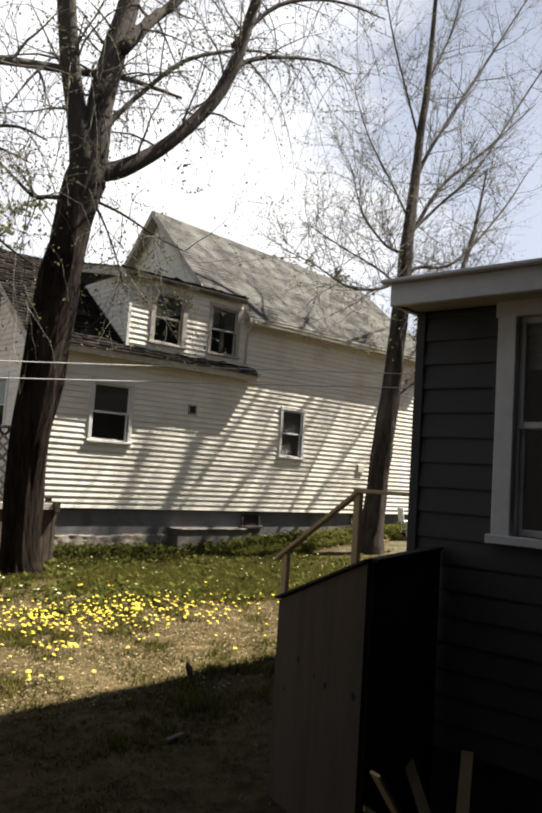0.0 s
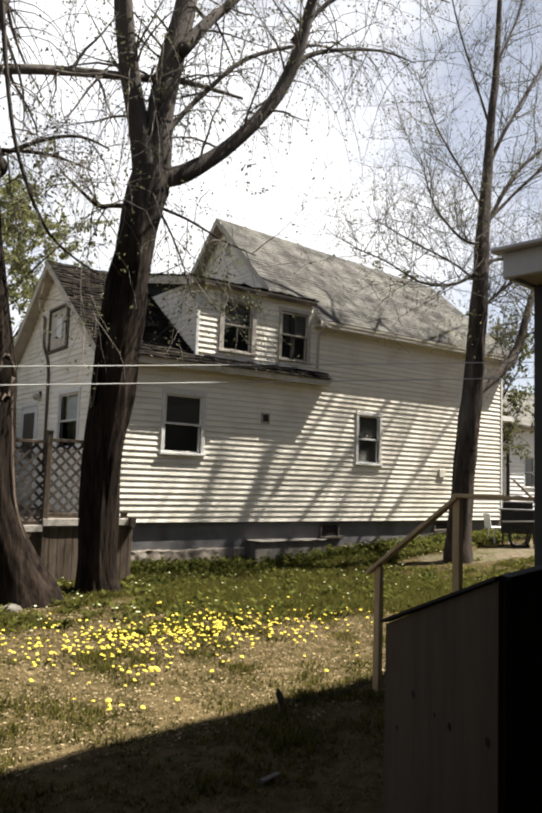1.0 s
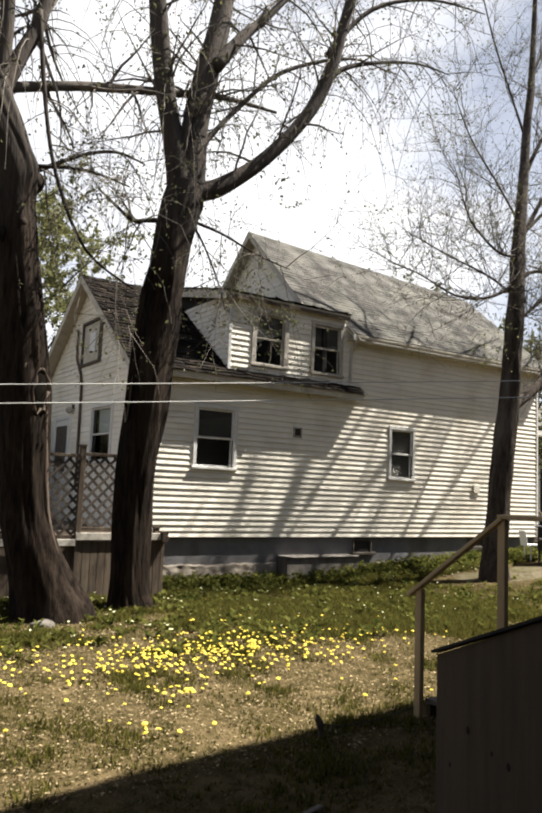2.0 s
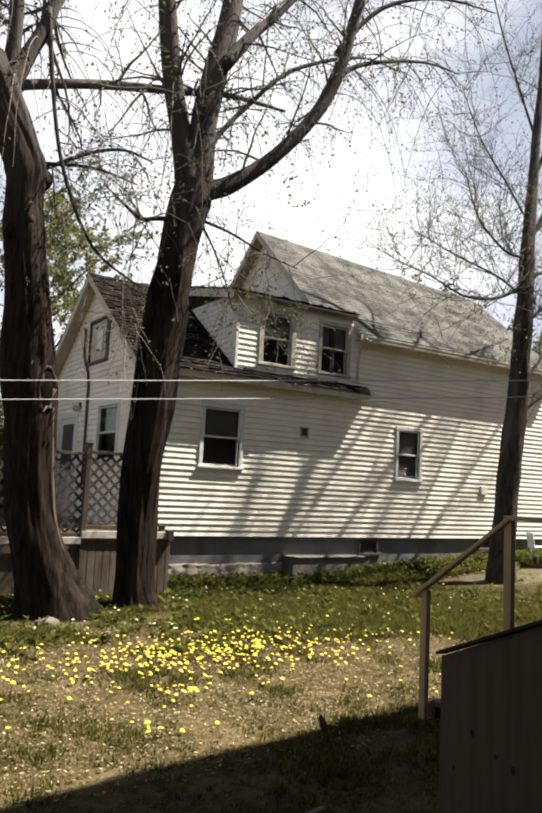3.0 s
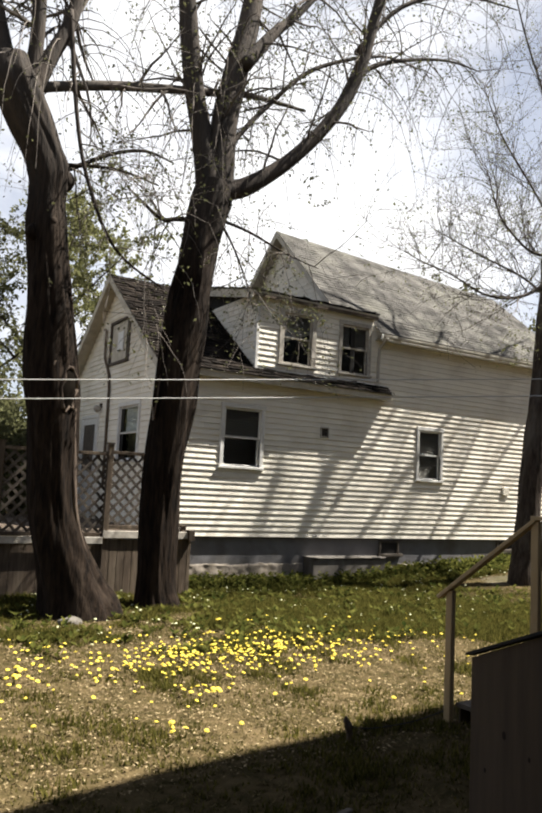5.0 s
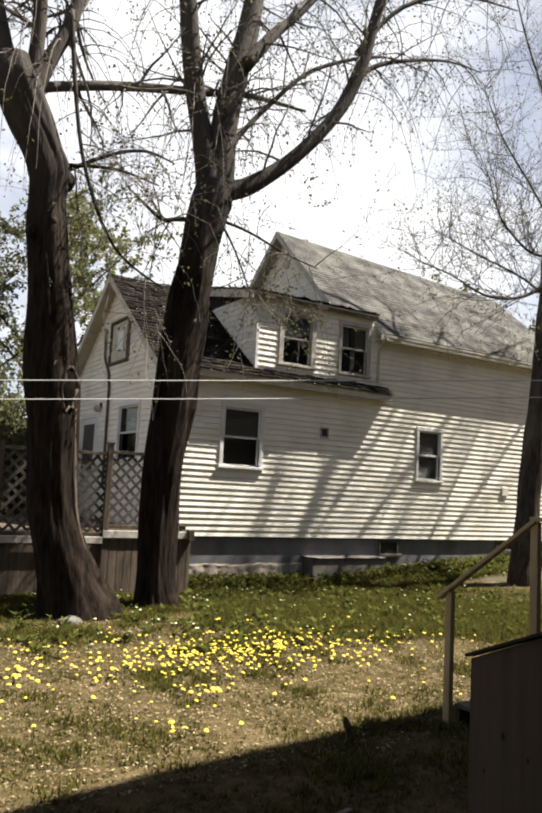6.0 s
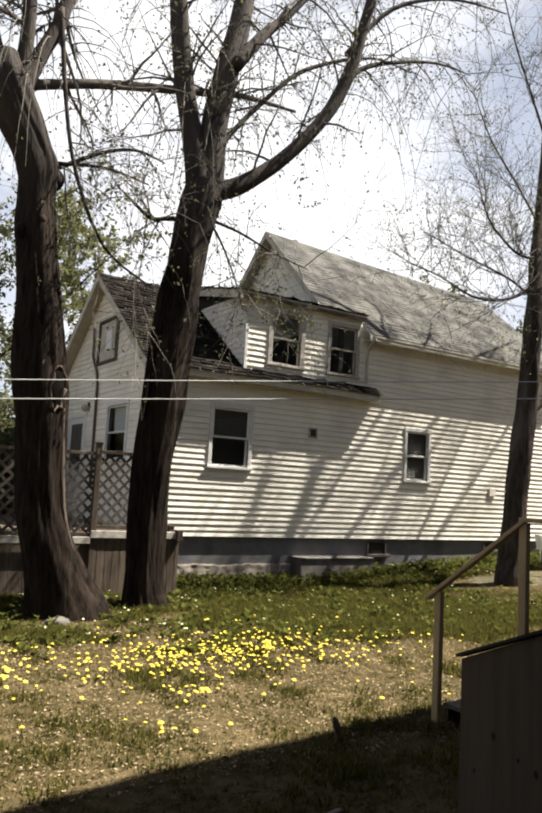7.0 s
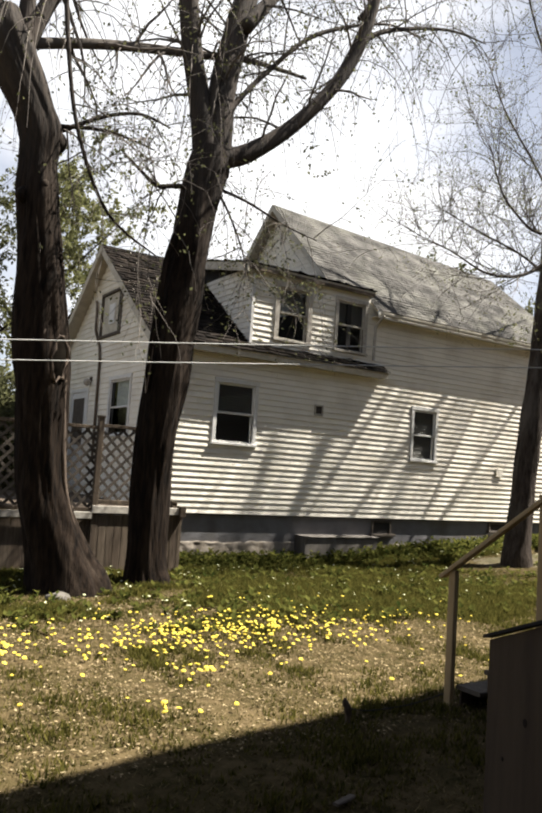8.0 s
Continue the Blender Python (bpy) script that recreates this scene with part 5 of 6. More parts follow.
def grey_house():
    own = thing("grey_house", (0, 0, 0), "slate grey house with white trim and a low wing", "house")

    def bd(name, lo, hi, mat="trim", label="", parent=own, bevel=0.006, m=OM):
        c = Bag()
        c.box(lo, hi, bevel, m)
        return part(name, c.mesh(name, mat), parent, label)
    win = (0.46, 1.72, 1.74, 3.24)
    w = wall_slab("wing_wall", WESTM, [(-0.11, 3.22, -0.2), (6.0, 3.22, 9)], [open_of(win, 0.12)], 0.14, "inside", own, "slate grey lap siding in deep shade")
    lap_siding(w, WESTM @ Matrix.Translation((0, -0.002, 0)), lambda z: [(-0.06, 5.95)], 0.45, 3.2, [win], mat="grey_siding", course=0.16, lip=0.018)
    bd("corner_board", (-0.03, 0.055, 0.3), (0.06, 0.125, 3.2), "grey_siding")
    bd("wing_footing", (0.02, -6.0, -0.3), (0.12, 0.09, 0.45), "found")
    bd("north_wall", (0.145, -0.03, -0.2), (2.2, 0.108, 3.22), "grey_siding")
    sash_window(own, WESTM @ Matrix.Translation((0, -0.002, 0)), *win, trim=0.12, label="tall white-cased window with a drawn blind", blind=0.24, proud=0.05)
    # wing roof: white fascia and a thin dark roof above it
    bd("fascia", (-0.30, -6.2, 3.20), (-0.26, 0.17, 3.345))
    bd("fascia", (-0.255, 0.13, 3.20), (2.2, 0.17, 3.345))
    bd("drip_edge", (-0.35, -6.2, 3.348), (-0.24, 0.22, 3.372), "trim")
    bd("soffit", (-0.255, -6.2, 3.215), (2.2, 0.125, 3.235), "soffit")
    c = Bag()
    vs = [(-0.25, -6.2, 3.376), (2.2, -6.2, 3.62), (2.2, 0.16, 3.62), (-0.25, 0.16, 3.376)]
    vs += [(x, y, z + 0.015) for x, y, z in vs]
    c.add([tuple(OM @ Vector(v)) for v in vs], [(0, 3, 2, 1), (4, 5, 6, 7), (0, 1, 5, 4), (1, 2, 6, 5), (2, 3, 7, 6), (3, 0, 4, 7)])
    part("wing_roof", c.mesh("wing_roof", "felt"), own, "low dark felt roof")
    # unseen tall block behind the wing, sized to shade the near lawn
    bd("west_wall", (2.2, -14.0, -0.2), (2.34, -0.58, 11.70), "grey_siding")
    # made this long to block bright sky from the windows' reflections
    bd("north_wall", (2.34, -0.72, -0.2), (24.0, -0.58, 11.70), "grey_siding")
    bd("east_wall", (23.86, -14.0, -0.2), (24.0, -0.72, 11.70), "grey_siding")
    bd("south_wall", (2.34, -14.0, -0.2), (23.86, -13.86, 11.70), "grey_siding")
    c = Bag()
    ex0, ex1, ey0, ey1, ez, rz = 1.7, 24.5, -14.5, -0.16, 11.72, 14.4
    vs = [(ex0, ey0, ez), (ex1, ey0, ez), (ex1, ey1, ez), (ex0, ey1, ez), (ex0, ey0, ez + 0.15), (ex1, ey0, ez + 0.15), (ex1, ey1, ez + 0.15), (ex0, ey1, ez + 0.15),
          (7.7, -7.0, rz), (18.5, -7.0, rz)]
    c.add([tuple(OM @ Vector(v)) for v in vs], [(0, 3, 2, 1), (0, 1, 5, 4), (1, 2, 6, 5), (2, 3, 7, 6), (3, 0, 4, 7), (4, 5, 9, 8), (5, 6, 9), (6, 7, 8, 9), (7, 4, 8)])
    part("shadow_roof", c.mesh("shadow_roof", "felt"), own, "unseen dark hipped roof sized to cast the lawn's shadow")
    return own


grey_house()


def plywood_guard():
    """A solid plywood guard that follows a ramp and turns to the house."""
    a, b2 = Vector((-3.71, -11.80, 0)), Vector((-3.93, -12.75, 0))
    e = (OM @ Vector((-0.035, -0.12, 0)))
    g = thing("plywood_guard", a, "knotty plywood guard wall with a black cap, deep in shade", "guard wall")

    def panel(name, p, q, zp, zq, thick, mat, z0=-0.15, label="", parent=g):
        d = (q - p).normalized()
        n = Vector((-d.y, d.x, 0)) * thick / 2
        vs = []
        for pt, zt in ((p, zp), (q, zq)):
            for sg in (1, -1):
                for z in (z0, zt):
                    vs.append(tuple(Vector((pt.x, pt.y, z)) + n * sg - a))
        fs = [(0, 1, 3, 2), (4, 6, 7, 5), (0, 4, 5, 1), (2, 3, 7, 6), (1, 5, 7, 3), (0, 2, 6, 4)]
        return part(name, mesh_from(name, vs, fs, mat), parent, label)

    def cap(p, q, zp, zq):
        d = (q - p).normalized()
        n = Vector((-d.y, d.x, 0)) * 0.032
        vs = []
        for pt, zt in ((p - d * 0.03, zp), (q, zq)):
            for sg in (1, -1):
                for z in (zt, zt + 0.016):
                    vs.append(tuple(Vector((pt.x, pt.y, z)) + n * sg - a))
        part("cap", mesh_from("cap", vs, [(0, 1, 3, 2), (4, 6, 7, 5), (0, 4, 5, 1), (2, 3, 7, 6), (1, 5, 7, 3), (0, 2, 6, 4)], "felt"), g, "black felt capping")
    front = panel("panel", a, b2, 1.235, 1.612, 0.022, "ply")
    side = panel("panel", b2 + Vector((0.02, 0.0, 0)), e, 1.612, 1.66, 0.022, "ply")
    cap(a, b2, 1.238, 1.616)
    cap(b2 + Vector((0.055, 0, 0)), e, 1.616, 1.662)
    for p, h in ((a + Vector((0.056, -0.05, 0)), 1.2), (b2 + Vector((0.08, 0.06, 0)), 1.58)):
        c = Bag()
        q = p - a
        c.box((q.x - 0.04, q.y - 0.045, -0.15), (q.x + 0.04, q.y + 0.045, h), 0.006)
        part("stud", c.mesh("stud", "ply"), g)
    d = (b2 - a).normalized()
    out = Vector((d.y, -d.x, 0))
    if out.x > 0:
        out = -out
    for f, z, s in ((0.30, 0.92, 0.017), (0.50, 0.87, 0.010), (0.63, 0.85, 0.016), (0.93, 0.87, 0.020), (0.14, 0.7, 0.010)):
        c = Bag()
        ctr = d * 0.975 * f + out * 0.0125 + Vector((0, 0, z))
        ring = []
        for k in range(10):
            t = 2 * math.pi * k / 10
            ring.append(ctr + d * math.cos(t) * s + Vector((0, 0, math.sin(t) * s * 1.25)))
        c.add([tuple(ctr + out * 0.002)] + [tuple(v) for v in ring], [(0, k + 1, (k + 1) % 10 + 1) for k in range(10)])
        part("knot", c.mesh("knot", "knot"), front)


plywood_guard()


def garden_stairs():
    """Wooden steps with a tan lumber handrail."""
    s = thing("stairs", (-1.5, -9.5, 0.0), "wooden steps with a new tan lumber handrail", "stairs")
    o = Vector((-1.5, -9.5, 0.0))

    def stick(name, p, q, w, h, mat="lumber", label=""):
        p, q = Vector(p) - o, Vector(q) - o
        d = (q - p).normalized()
        ref = Vector((0, 0, 1)) if abs(d.z) < 0.9 else Vector((0.2, -0.97, 0))
        sd = d.cross(ref).normalized()
        upv = sd.cross(d).normalized()
        m = Matrix.Translation(p) @ Matrix((sd, d, upv)).transposed().to_4x4()
        c = Bag()
        c.box((-w / 2, 0, -h / 2), (w / 2, (q - p).length, h / 2), 0.006, m)
        return part(name, c.mesh(name, mat), s, label)
    A, B = (-1.55, -9.48), (-1.30, -10.26)
    stick("post", (*A, -0.2), (*A, 1.21), 0.07, 0.07)
    stick("post", (*B, -0.2), (*B, 1.92), 0.075, 0.075)
    stick("handrail", (A[0] - 0.035, A[1] + 0.11, 1.14), (B[0], B[1], 1.93), 0.12, 0.038)
    stick("handrail", (B[0], B[1] + 0.03, 1.945), (-1.0, -12.36, 1.945), 0.12, 0.038)
    for i in range(4):
        y = -9.52 - i * 0.26
        z = 0.19 + i * 0.19
        t = Bag()
        x0, x1 = -1.50 + i * 0.06, -0.3 + i * 0.06
        t.box((x0 - o.x, y - 0.28 - o.y, z - 0.04), (x1 - o.x, y - o.y, z), 0.008)
        part("tread", t.mesh("tread", "lattice"), s)
        t = Bag()
        t.box((x0 + 0.02 - o.x, y - 0.045 - o.y, z - 0.19), (x1 - 0.02 - o.x, y - 0.025 - o.y, z - 0.045), 0.004)
        part("riser", t.mesh("riser", "grey_wood"), s)
    t = Bag()
    t.box((-1.26 - o.x, -12.4 - o.y, 0.80), (0.3 - o.x, -10.56 - o.y, 0.95), 0.01)
    part("landing", t.mesh("landing", "grey_wood"), s)
    for x, y in ((-1.2, -12.3), (0.2, -12.3), (0.2, -10.7)):
        t = Bag()
        t.box((x - 0.045 - o.x, y - 0.045 - o.y, -0.2), (x + 0.045 - o.x, y + 0.045 - o.y, 0.80), 0.006)
        part("leg", t.mesh("leg", "grey_wood"), s)


garden_stairs()


def small_yard_things():
    # broken stake, and a dark strand in place of the shadow line towards the handrail post
    st = thing("stake", (-2.78, -9.56, 0), "short broken dark wooden stake at the lawn's edge", "stake")
    z = ground_z(-2.78, -9.56)
    b = Bag()
    q = [(0, 0, z - 0.2, 0.028), (0.010, 0, z + 0.06, 0.027), (-0.010, 0.0, z + 0.13, 0.031), (-0.028, 0.01, z + 0.17, 0.026), (-0.034, 0.01, z + 0.205, 0.009)]
    b.tube([v[:3] for v in q], [v[3] for v in q], 7, 0.3, 4)
    part("stump", b.mesh("stump", "grey_wood", False), st)
    b = Bag()
    q = smooth_path([(-2.77, -9.55, z + 0.12), (-2.5, -9.50, z + 0.055), (-2.0, -9.47, z + 0.045), (-1.58, -9.45, z + 0.09)], 6)
    cord = thing("cord", (-2.78, -9.56, 0), "dark strand standing in for the shadow line from stake to rail", "cord")
    b.tube([Vector(v) - Vector((-2.78, -9.56, 0)) for v in q], [0.006] * len(q), 5)
    part("shadow_strand", b.mesh("shadow_strand", "felt", True), cord)
    # scraps of pale board by the plywood guard
    r = random.Random(5)
    for x, y, ln2, a, tilt in ((-3.86, -13.30, 0.30, 80, 55), (-3.70, -13.24, 0.16, -60, 48), (-3.62, -13.12, 0.10, -25, 40), (-3.52, -13.10, 0.02, 50, 30)):
        sc = thing("board_scrap", Matrix.Translation((x, y, 0.02)) @ Matrix.Rotation(radians(a), 4, "Z") @ Matrix.Rotation(radians(tilt), 4, "X"),
                   "pale split board scrap leaning in the shade", "board", "scrap boards")
        c = Bag()
        c.box((-0.035, 0, -0.008), (0.035, ln2 + 0.56, 0.008), 0.004)
        part("board", c.mesh("board", "lumber"), sc)
    # flat pale chip in the shaded grass
    ch = thing("wood_chip", Matrix.Translation((-3.75, -10.75, ground_z(-3.75, -10.75) + 0.035)) @ Matrix.Rotation(0.3, 4, "Z"), "small pale chip of wood in the shaded grass", "wood chip")
    c = Bag()
    c.box((-0.09, -0.025, -0.01), (0.09, 0.025, 0.01), 0.008)
    part("chip", c.mesh("chip", "lattice"), ch)


small_yard_things()


def field_stone(name, x, y, size, seed, label, category, group=""):
    """A weathered lump of stone bedded in the soil."""
    st = thing(name, (x, y, ground_z(x, y)), label, category, group)
    bm = bmesh.new()
    bmesh.ops.create_icosphere(bm, subdivisions=3, radius=1.0)
    for v in bm.verts:
        d = v.co.normalized()
        k = 1 + 0.22 * noise.noise(d * 1.5 + Vector((seed, 0, 0))) + 0.08 * noise.noise(d * 4 + Vector((0, seed, 0)))
        v.co = Vector((d.x * size[0], d.y * size[1], d.z * size[2])) * k
    me = bpy.data.meshes.new("stone")
    bm.to_mesh(me)
    bm.free()
    me.materials.append(M["concrete"])
    me.shade_smooth()
    part("stone", me, st)


field_stone("field_stone", -3.50, -3.98, (0.19, 0.13, 0.10), 3.0, "pale weathered stone at the foot of the old tree", "stone")
r_edge = random.Random(14)
for i in range(9):
    field_stone("edging_stone", 5.9 + i * 0.46 + r_edge.uniform(-0.06, 0.06), -0.86 + r_edge.uniform(-0.05, 0.05), (r_edge.uniform(0.15, 0.21), 0.12, r_edge.uniform(0.07, 0.11)), 5.0 + i,
                "flat pale edging stone along the foundation", "stone", "edging stones")


def sky_blockers():
    """Added unseen black walls that keep sky light off the near yard, and a porch roof."""
    def slab(name, lo, hi, mat, label, cat):
        c = Bag()
        c.box(lo, hi, 0.01)
        tagged(new(name, c.mesh(name, mat)), label, cat, kind="structure")
    # black felt so that these added walls bounce no sunlight
    slab("wall_west", (-8.1, -18.2, -0.3), (-7.9, -9.8, 6.6), "felt", "unseen black wall added to block the western sky", "wall")
    slab("wall_south", (-7.9, -18.2, -0.3), (-1.2, -18.0, 7.4), "felt", "unseen black wall added to block the sky behind the porch", "wall")
    slab("ceiling", (-7.9, -18.0, 4.35), (-2.3, -13.85, 4.5), "grey_wood", "dark boarded porch ceiling", "ceiling")


sky_blockers()


# ---------------------------------------------------------------- beyond the house
def far_house():
    fh = thing("house", (0, 0, 0), "white clapboard house farther down the street", "house")
    m = Matrix.Translation((24.0, 9.0, 0))
    win = (2.4, 3.4, 2.0, 3.7)
    w = wall_slab("front_wall", m, [(1.2, 5.2, -0.2), (11.0, 5.2, 9)], [open_of(win)], 0.14, "inside", fh, "sunlit white siding")
    lap_siding(w, m @ Matrix.Translation((0, -0.002, 0)), lambda z: [(1.25, 10.95)], 0.9, 5.15, [win], course=0.2, mat="trim", lip=0.045, longest=11)
    sash_window(fh, m, *win, label="white double-hung window")

    def bd(name, lo, hi, mat="trim", label="", parent=fh):
        c = Bag()
        c.box(lo, hi, 0.01, m)
        return part(name, c.mesh(name, mat), parent, label)
    bd("side_wall", (1.2, 0.15, -0.2), (1.34, 7.0, 5.2), "trim")
    bd("rear_wall", (1.34, 6.86, -0.2), (11.0, 7.0, 5.2), "trim")
    bd("side_wall", (10.86, 0.15, -0.2), (11.0, 6.86, 5.2), "trim")
    bd("footing", (1.25, -0.02, -0.3), (10.95, 0.1, 0.88), "found")
    c = Bag()
    vs = [(0.8, -0.5, 5.1), (11.4, -0.5, 5.1), (11.4, 3.5, 7.6), (0.8, 3.5, 7.6), (0.8, 7.5, 5.1), (11.4, 7.5, 5.1)]
    vs += [(x, y, z + 0.12) for x, y, z in vs]
    c.add([tuple(m @ Vector(v)) for v in vs], [(0, 3, 2, 1), (3, 4, 5, 2), (6, 7, 8, 9), (9, 8, 11, 10), (0, 1, 7, 6), (4, 10, 11, 5), (0, 6, 9, 3), (3, 9, 10, 4), (1, 2, 8, 7), (2, 5, 11, 8)])
    part("roof", c.mesh("roof", "shingle"), fh, "grey shingle roof")


far_house()


def end_porch():
    """The glazed back porch at the far end of the white house."""
    p = thing("porch", (HX1, 1.4, 0), "white glazed back porch at the house's far end", "porch")

    def bd(name, lo, hi, mat="trim", label=""):
        c = Bag()
        c.box(lo, hi, 0.01)
        return part(name, c.mesh(name, mat), p, label)
    bd("base", (0.02, 0.0, -0.1), (2.45, 3.0, 1.55), "siding", "boarded porch base")
    bd("floor", (0.02, -0.1, 1.55), (2.55, 3.0, 1.62), "grey_wood")
    bd("roof", (0.02, -0.25, 4.30), (2.75, 3.1, 4.46), "trim", "flat white porch roof")
    bd("rear_panel", (0.05, 2.9, 1.62), (2.45, 2.96, 4.30), "siding")
    for x, y in ((0.10, 0.06), (1.25, 0.06), (2.38, 0.06), (2.38, 1.5), (2.38, 2.9)):
        bd("post", (x - 0.06, y - 0.06, 1.62), (x + 0.06, y + 0.06, 4.30))
    for x0, x1 in ((0.17, 1.18), (1.32, 2.31)):
        bd("rail", (x0, 0.02, 2.45), (x1, 0.09, 2.53))
        bd("panel", (x0, 0.04, 1.62), (x1, 0.07, 2.45), "worn", "grey boarded panel below the glass")
        g = bd("pane", (x0, 0.05, 2.53), (x1, 0.056, 4.25), "glass")
        g.visible_shadow = False
        bd("mullion", (x0, 0.03, 3.35), (x1, 0.08, 3.40))


end_porch()


def yard_cart():
    """A black two-wheeled cart heaped with clutter."""
    z = ground_z(12.75, -0.75)
    zc = ground_z(10.15, -2.45)
    k = thing("garden_cart", Matrix.Translation((10.15, -2.45, zc)) @ Matrix.Rotation(radians(-52), 4, "Z"), "black wheeled cart standing on the gravel by the house corner", "cart")

    def bd(name, lo, hi, mat="black", m=None, label=""):
        c = Bag()
        c.box(lo, hi, 0.015, m)
        part(name, c.mesh(name, mat), k, label)
    bd("tub", (-0.35, -0.3, 0.35), (0.55, 0.3, 0.95))
    bd("hood", (-0.30, -0.27, 1.0), (0.45, 0.27, 1.18))
    bd("lid", (-0.42, -0.34, 0.95), (0.85, 0.34, 1.0), "steel")
    for x, y in ((-0.3, -0.28), (-0.3, 0.25), (0.5, -0.28), (0.5, 0.25)):
        bd("leg", (x - 0.025, y - 0.025, 0.0), (x + 0.025, y + 0.025, 0.36))
    for y in (-0.36, 0.33):
        c = Bag()
        for i in range(14):
            a0, a1 = 2 * math.pi * i / 14, 2 * math.pi * (i + 1) / 14
            c.tube([(0.1 + 0.24 * math.cos(a0), y, 0.24 + 0.24 * math.sin(a0)), (0.1 + 0.24 * math.cos(a1), y, 0.24 + 0.24 * math.sin(a1))], [0.035, 0.035], 6)
        for i in range(3):
            a0 = math.pi * i / 3
            c.tube([(0.1 + 0.22 * math.cos(a0), y, 0.24 + 0.22 * math.sin(a0)), (0.1 - 0.22 * math.cos(a0), y, 0.24 - 0.22 * math.sin(a0))], [0.01, 0.01], 5)
        part("wheel", c.mesh("wheel", "black"), k)
    c = Bag()
    c.tube([(0.5, -0.25, 0.7), (0.95, -0.25, 1.0), (1.0, 0.0, 1.02), (0.95, 0.25, 1.0), (0.5, 0.25, 0.7)], [0.018] * 5, 6)
    part("handle", c.mesh("handle", "steel", True), k)
    c = Bag()
    c.tube([(-0.32, -0.42, 0.66), (0.98, -0.42, 0.72)], [0.022, 0.022], 7)
    part("pole", c.mesh("pole", "white_plastic", True), k, "white plastic pole")
    for x0, x1 in ((0.45, 0.98), (0.62, 0.3)):
        c = Bag()
        c.tube([(x0, -0.38, 1.28), (x1, -0.4, 0.0)], [0.02, 0.02], 6)
        part("strut", c.mesh("strut", "black", True), k)
    c = Bag()
    c.tube([(-0.28, 0.0, 1.2), (0.1, 0.0, 1.33), (0.5, 0.0, 1.28)], [0.03, 0.05, 0.03], 7, 0.3, 2)
    part("bundle", c.mesh("bundle", "steel", True), k, "grey bundle on the lid")
    # wooden back steps with a pale edge
    st = thing("steps", (13.9, 0.1, z), "dark wooden back steps with a slanting rail", "steps")
    for i in range(4):
        c = Bag()
        c.box((-0.5, 0.0 + i * 0.24, i * 0.19), (0.9, 0.30 + i * 0.24, i * 0.19 + 0.05), 0.008)
        part("tread", c.mesh("tread", "grey_wood"), st)
        c = Bag()
        c.box((-0.48, 0.24 + i * 0.24, 0.0), (0.88, 0.26 + i * 0.24, i * 0.19 + 0.19), 0.006)
        part("riser", c.mesh("riser", "grey_wood"), st)
    for x in (-0.5, 0.9):
        c = Bag()
        c.tube([(x, 0.0, 0.95), (x, 1.0, 1.75)], [0.04, 0.04], 5)
        part("rail", c.mesh("rail", "grey_wood"), st)
        c = Bag()
        c.tube([(x, 0.05, 0.0), (x, 0.05, 1.0)], [0.045, 0.045], 5)
        part("post", c.mesh("post", "grey_wood"), st)
    # white plastic chair tipped beside the cart
    ch = thing("plastic_chair", Matrix.Translation((10.35, -1.78, ground_z(10.35, -1.78))) @ Matrix.Rotation(radians(60), 4, "Z"), "white moulded plastic garden chair", "chair")
    def cb(name, lo, hi, m=None):
        c = Bag()
        c.box(lo, hi, 0.015, m)
        part(name, c.mesh(name, "white_plastic"), ch)
    cb("seat", (-0.24, -0.22, 0.40), (0.24, 0.22, 0.44))
    for i in range(5):
        cb("back_slat", (-0.22 + i * 0.092, 0.22, 0.44), (-0.15 + i * 0.092, 0.25, 0.84), Matrix.Rotation(radians(-8), 4, "X"))
    for x in (-0.22, 0.2):
        for y in (-0.2, 0.2):
            cb("leg", (x - 0.02, y - 0.02, 0.0), (x + 0.02, y + 0.02, 0.40))


yard_cart()


# ---------------------------------------------------------------- what grows and lies on the lawn
def patch():
    """The pale gravel by the far tree."""
    v, f = [], []
    n = 28
    rings = 7
    for k in range(rings + 1):
        for i in range(n):
            a = 2 * math.pi * i / n
            wob = 1 + 0.35 * noise.noise(Vector((math.cos(a) * 2.2, math.sin(a) * 2.2, 7)))
            x, y = 10.2 + 5.2 * k / rings * math.cos(a) * wob, -3.1 + 1.25 * k / rings * math.sin(a) * wob
            v.append((x, y, ground_z(x, y) + (0.014 - 0.03 * (k / rings) ** 3 + 0.012 * noise.noise(Vector((x * 2, y * 2, 3))))))
    for k in range(rings):
        for i in range(n):
            f.append((k * n + i, (k + 1) * n + i, (k + 1) * n + (i + 1) % n, k * n + (i + 1) % n))
    ob = new("gravel", mesh_from("gravel", v, f, "gravel", True))
    tagged(ob, "pale packed gravel beside the slender tree", "gravel", kind="stuff")


patch()


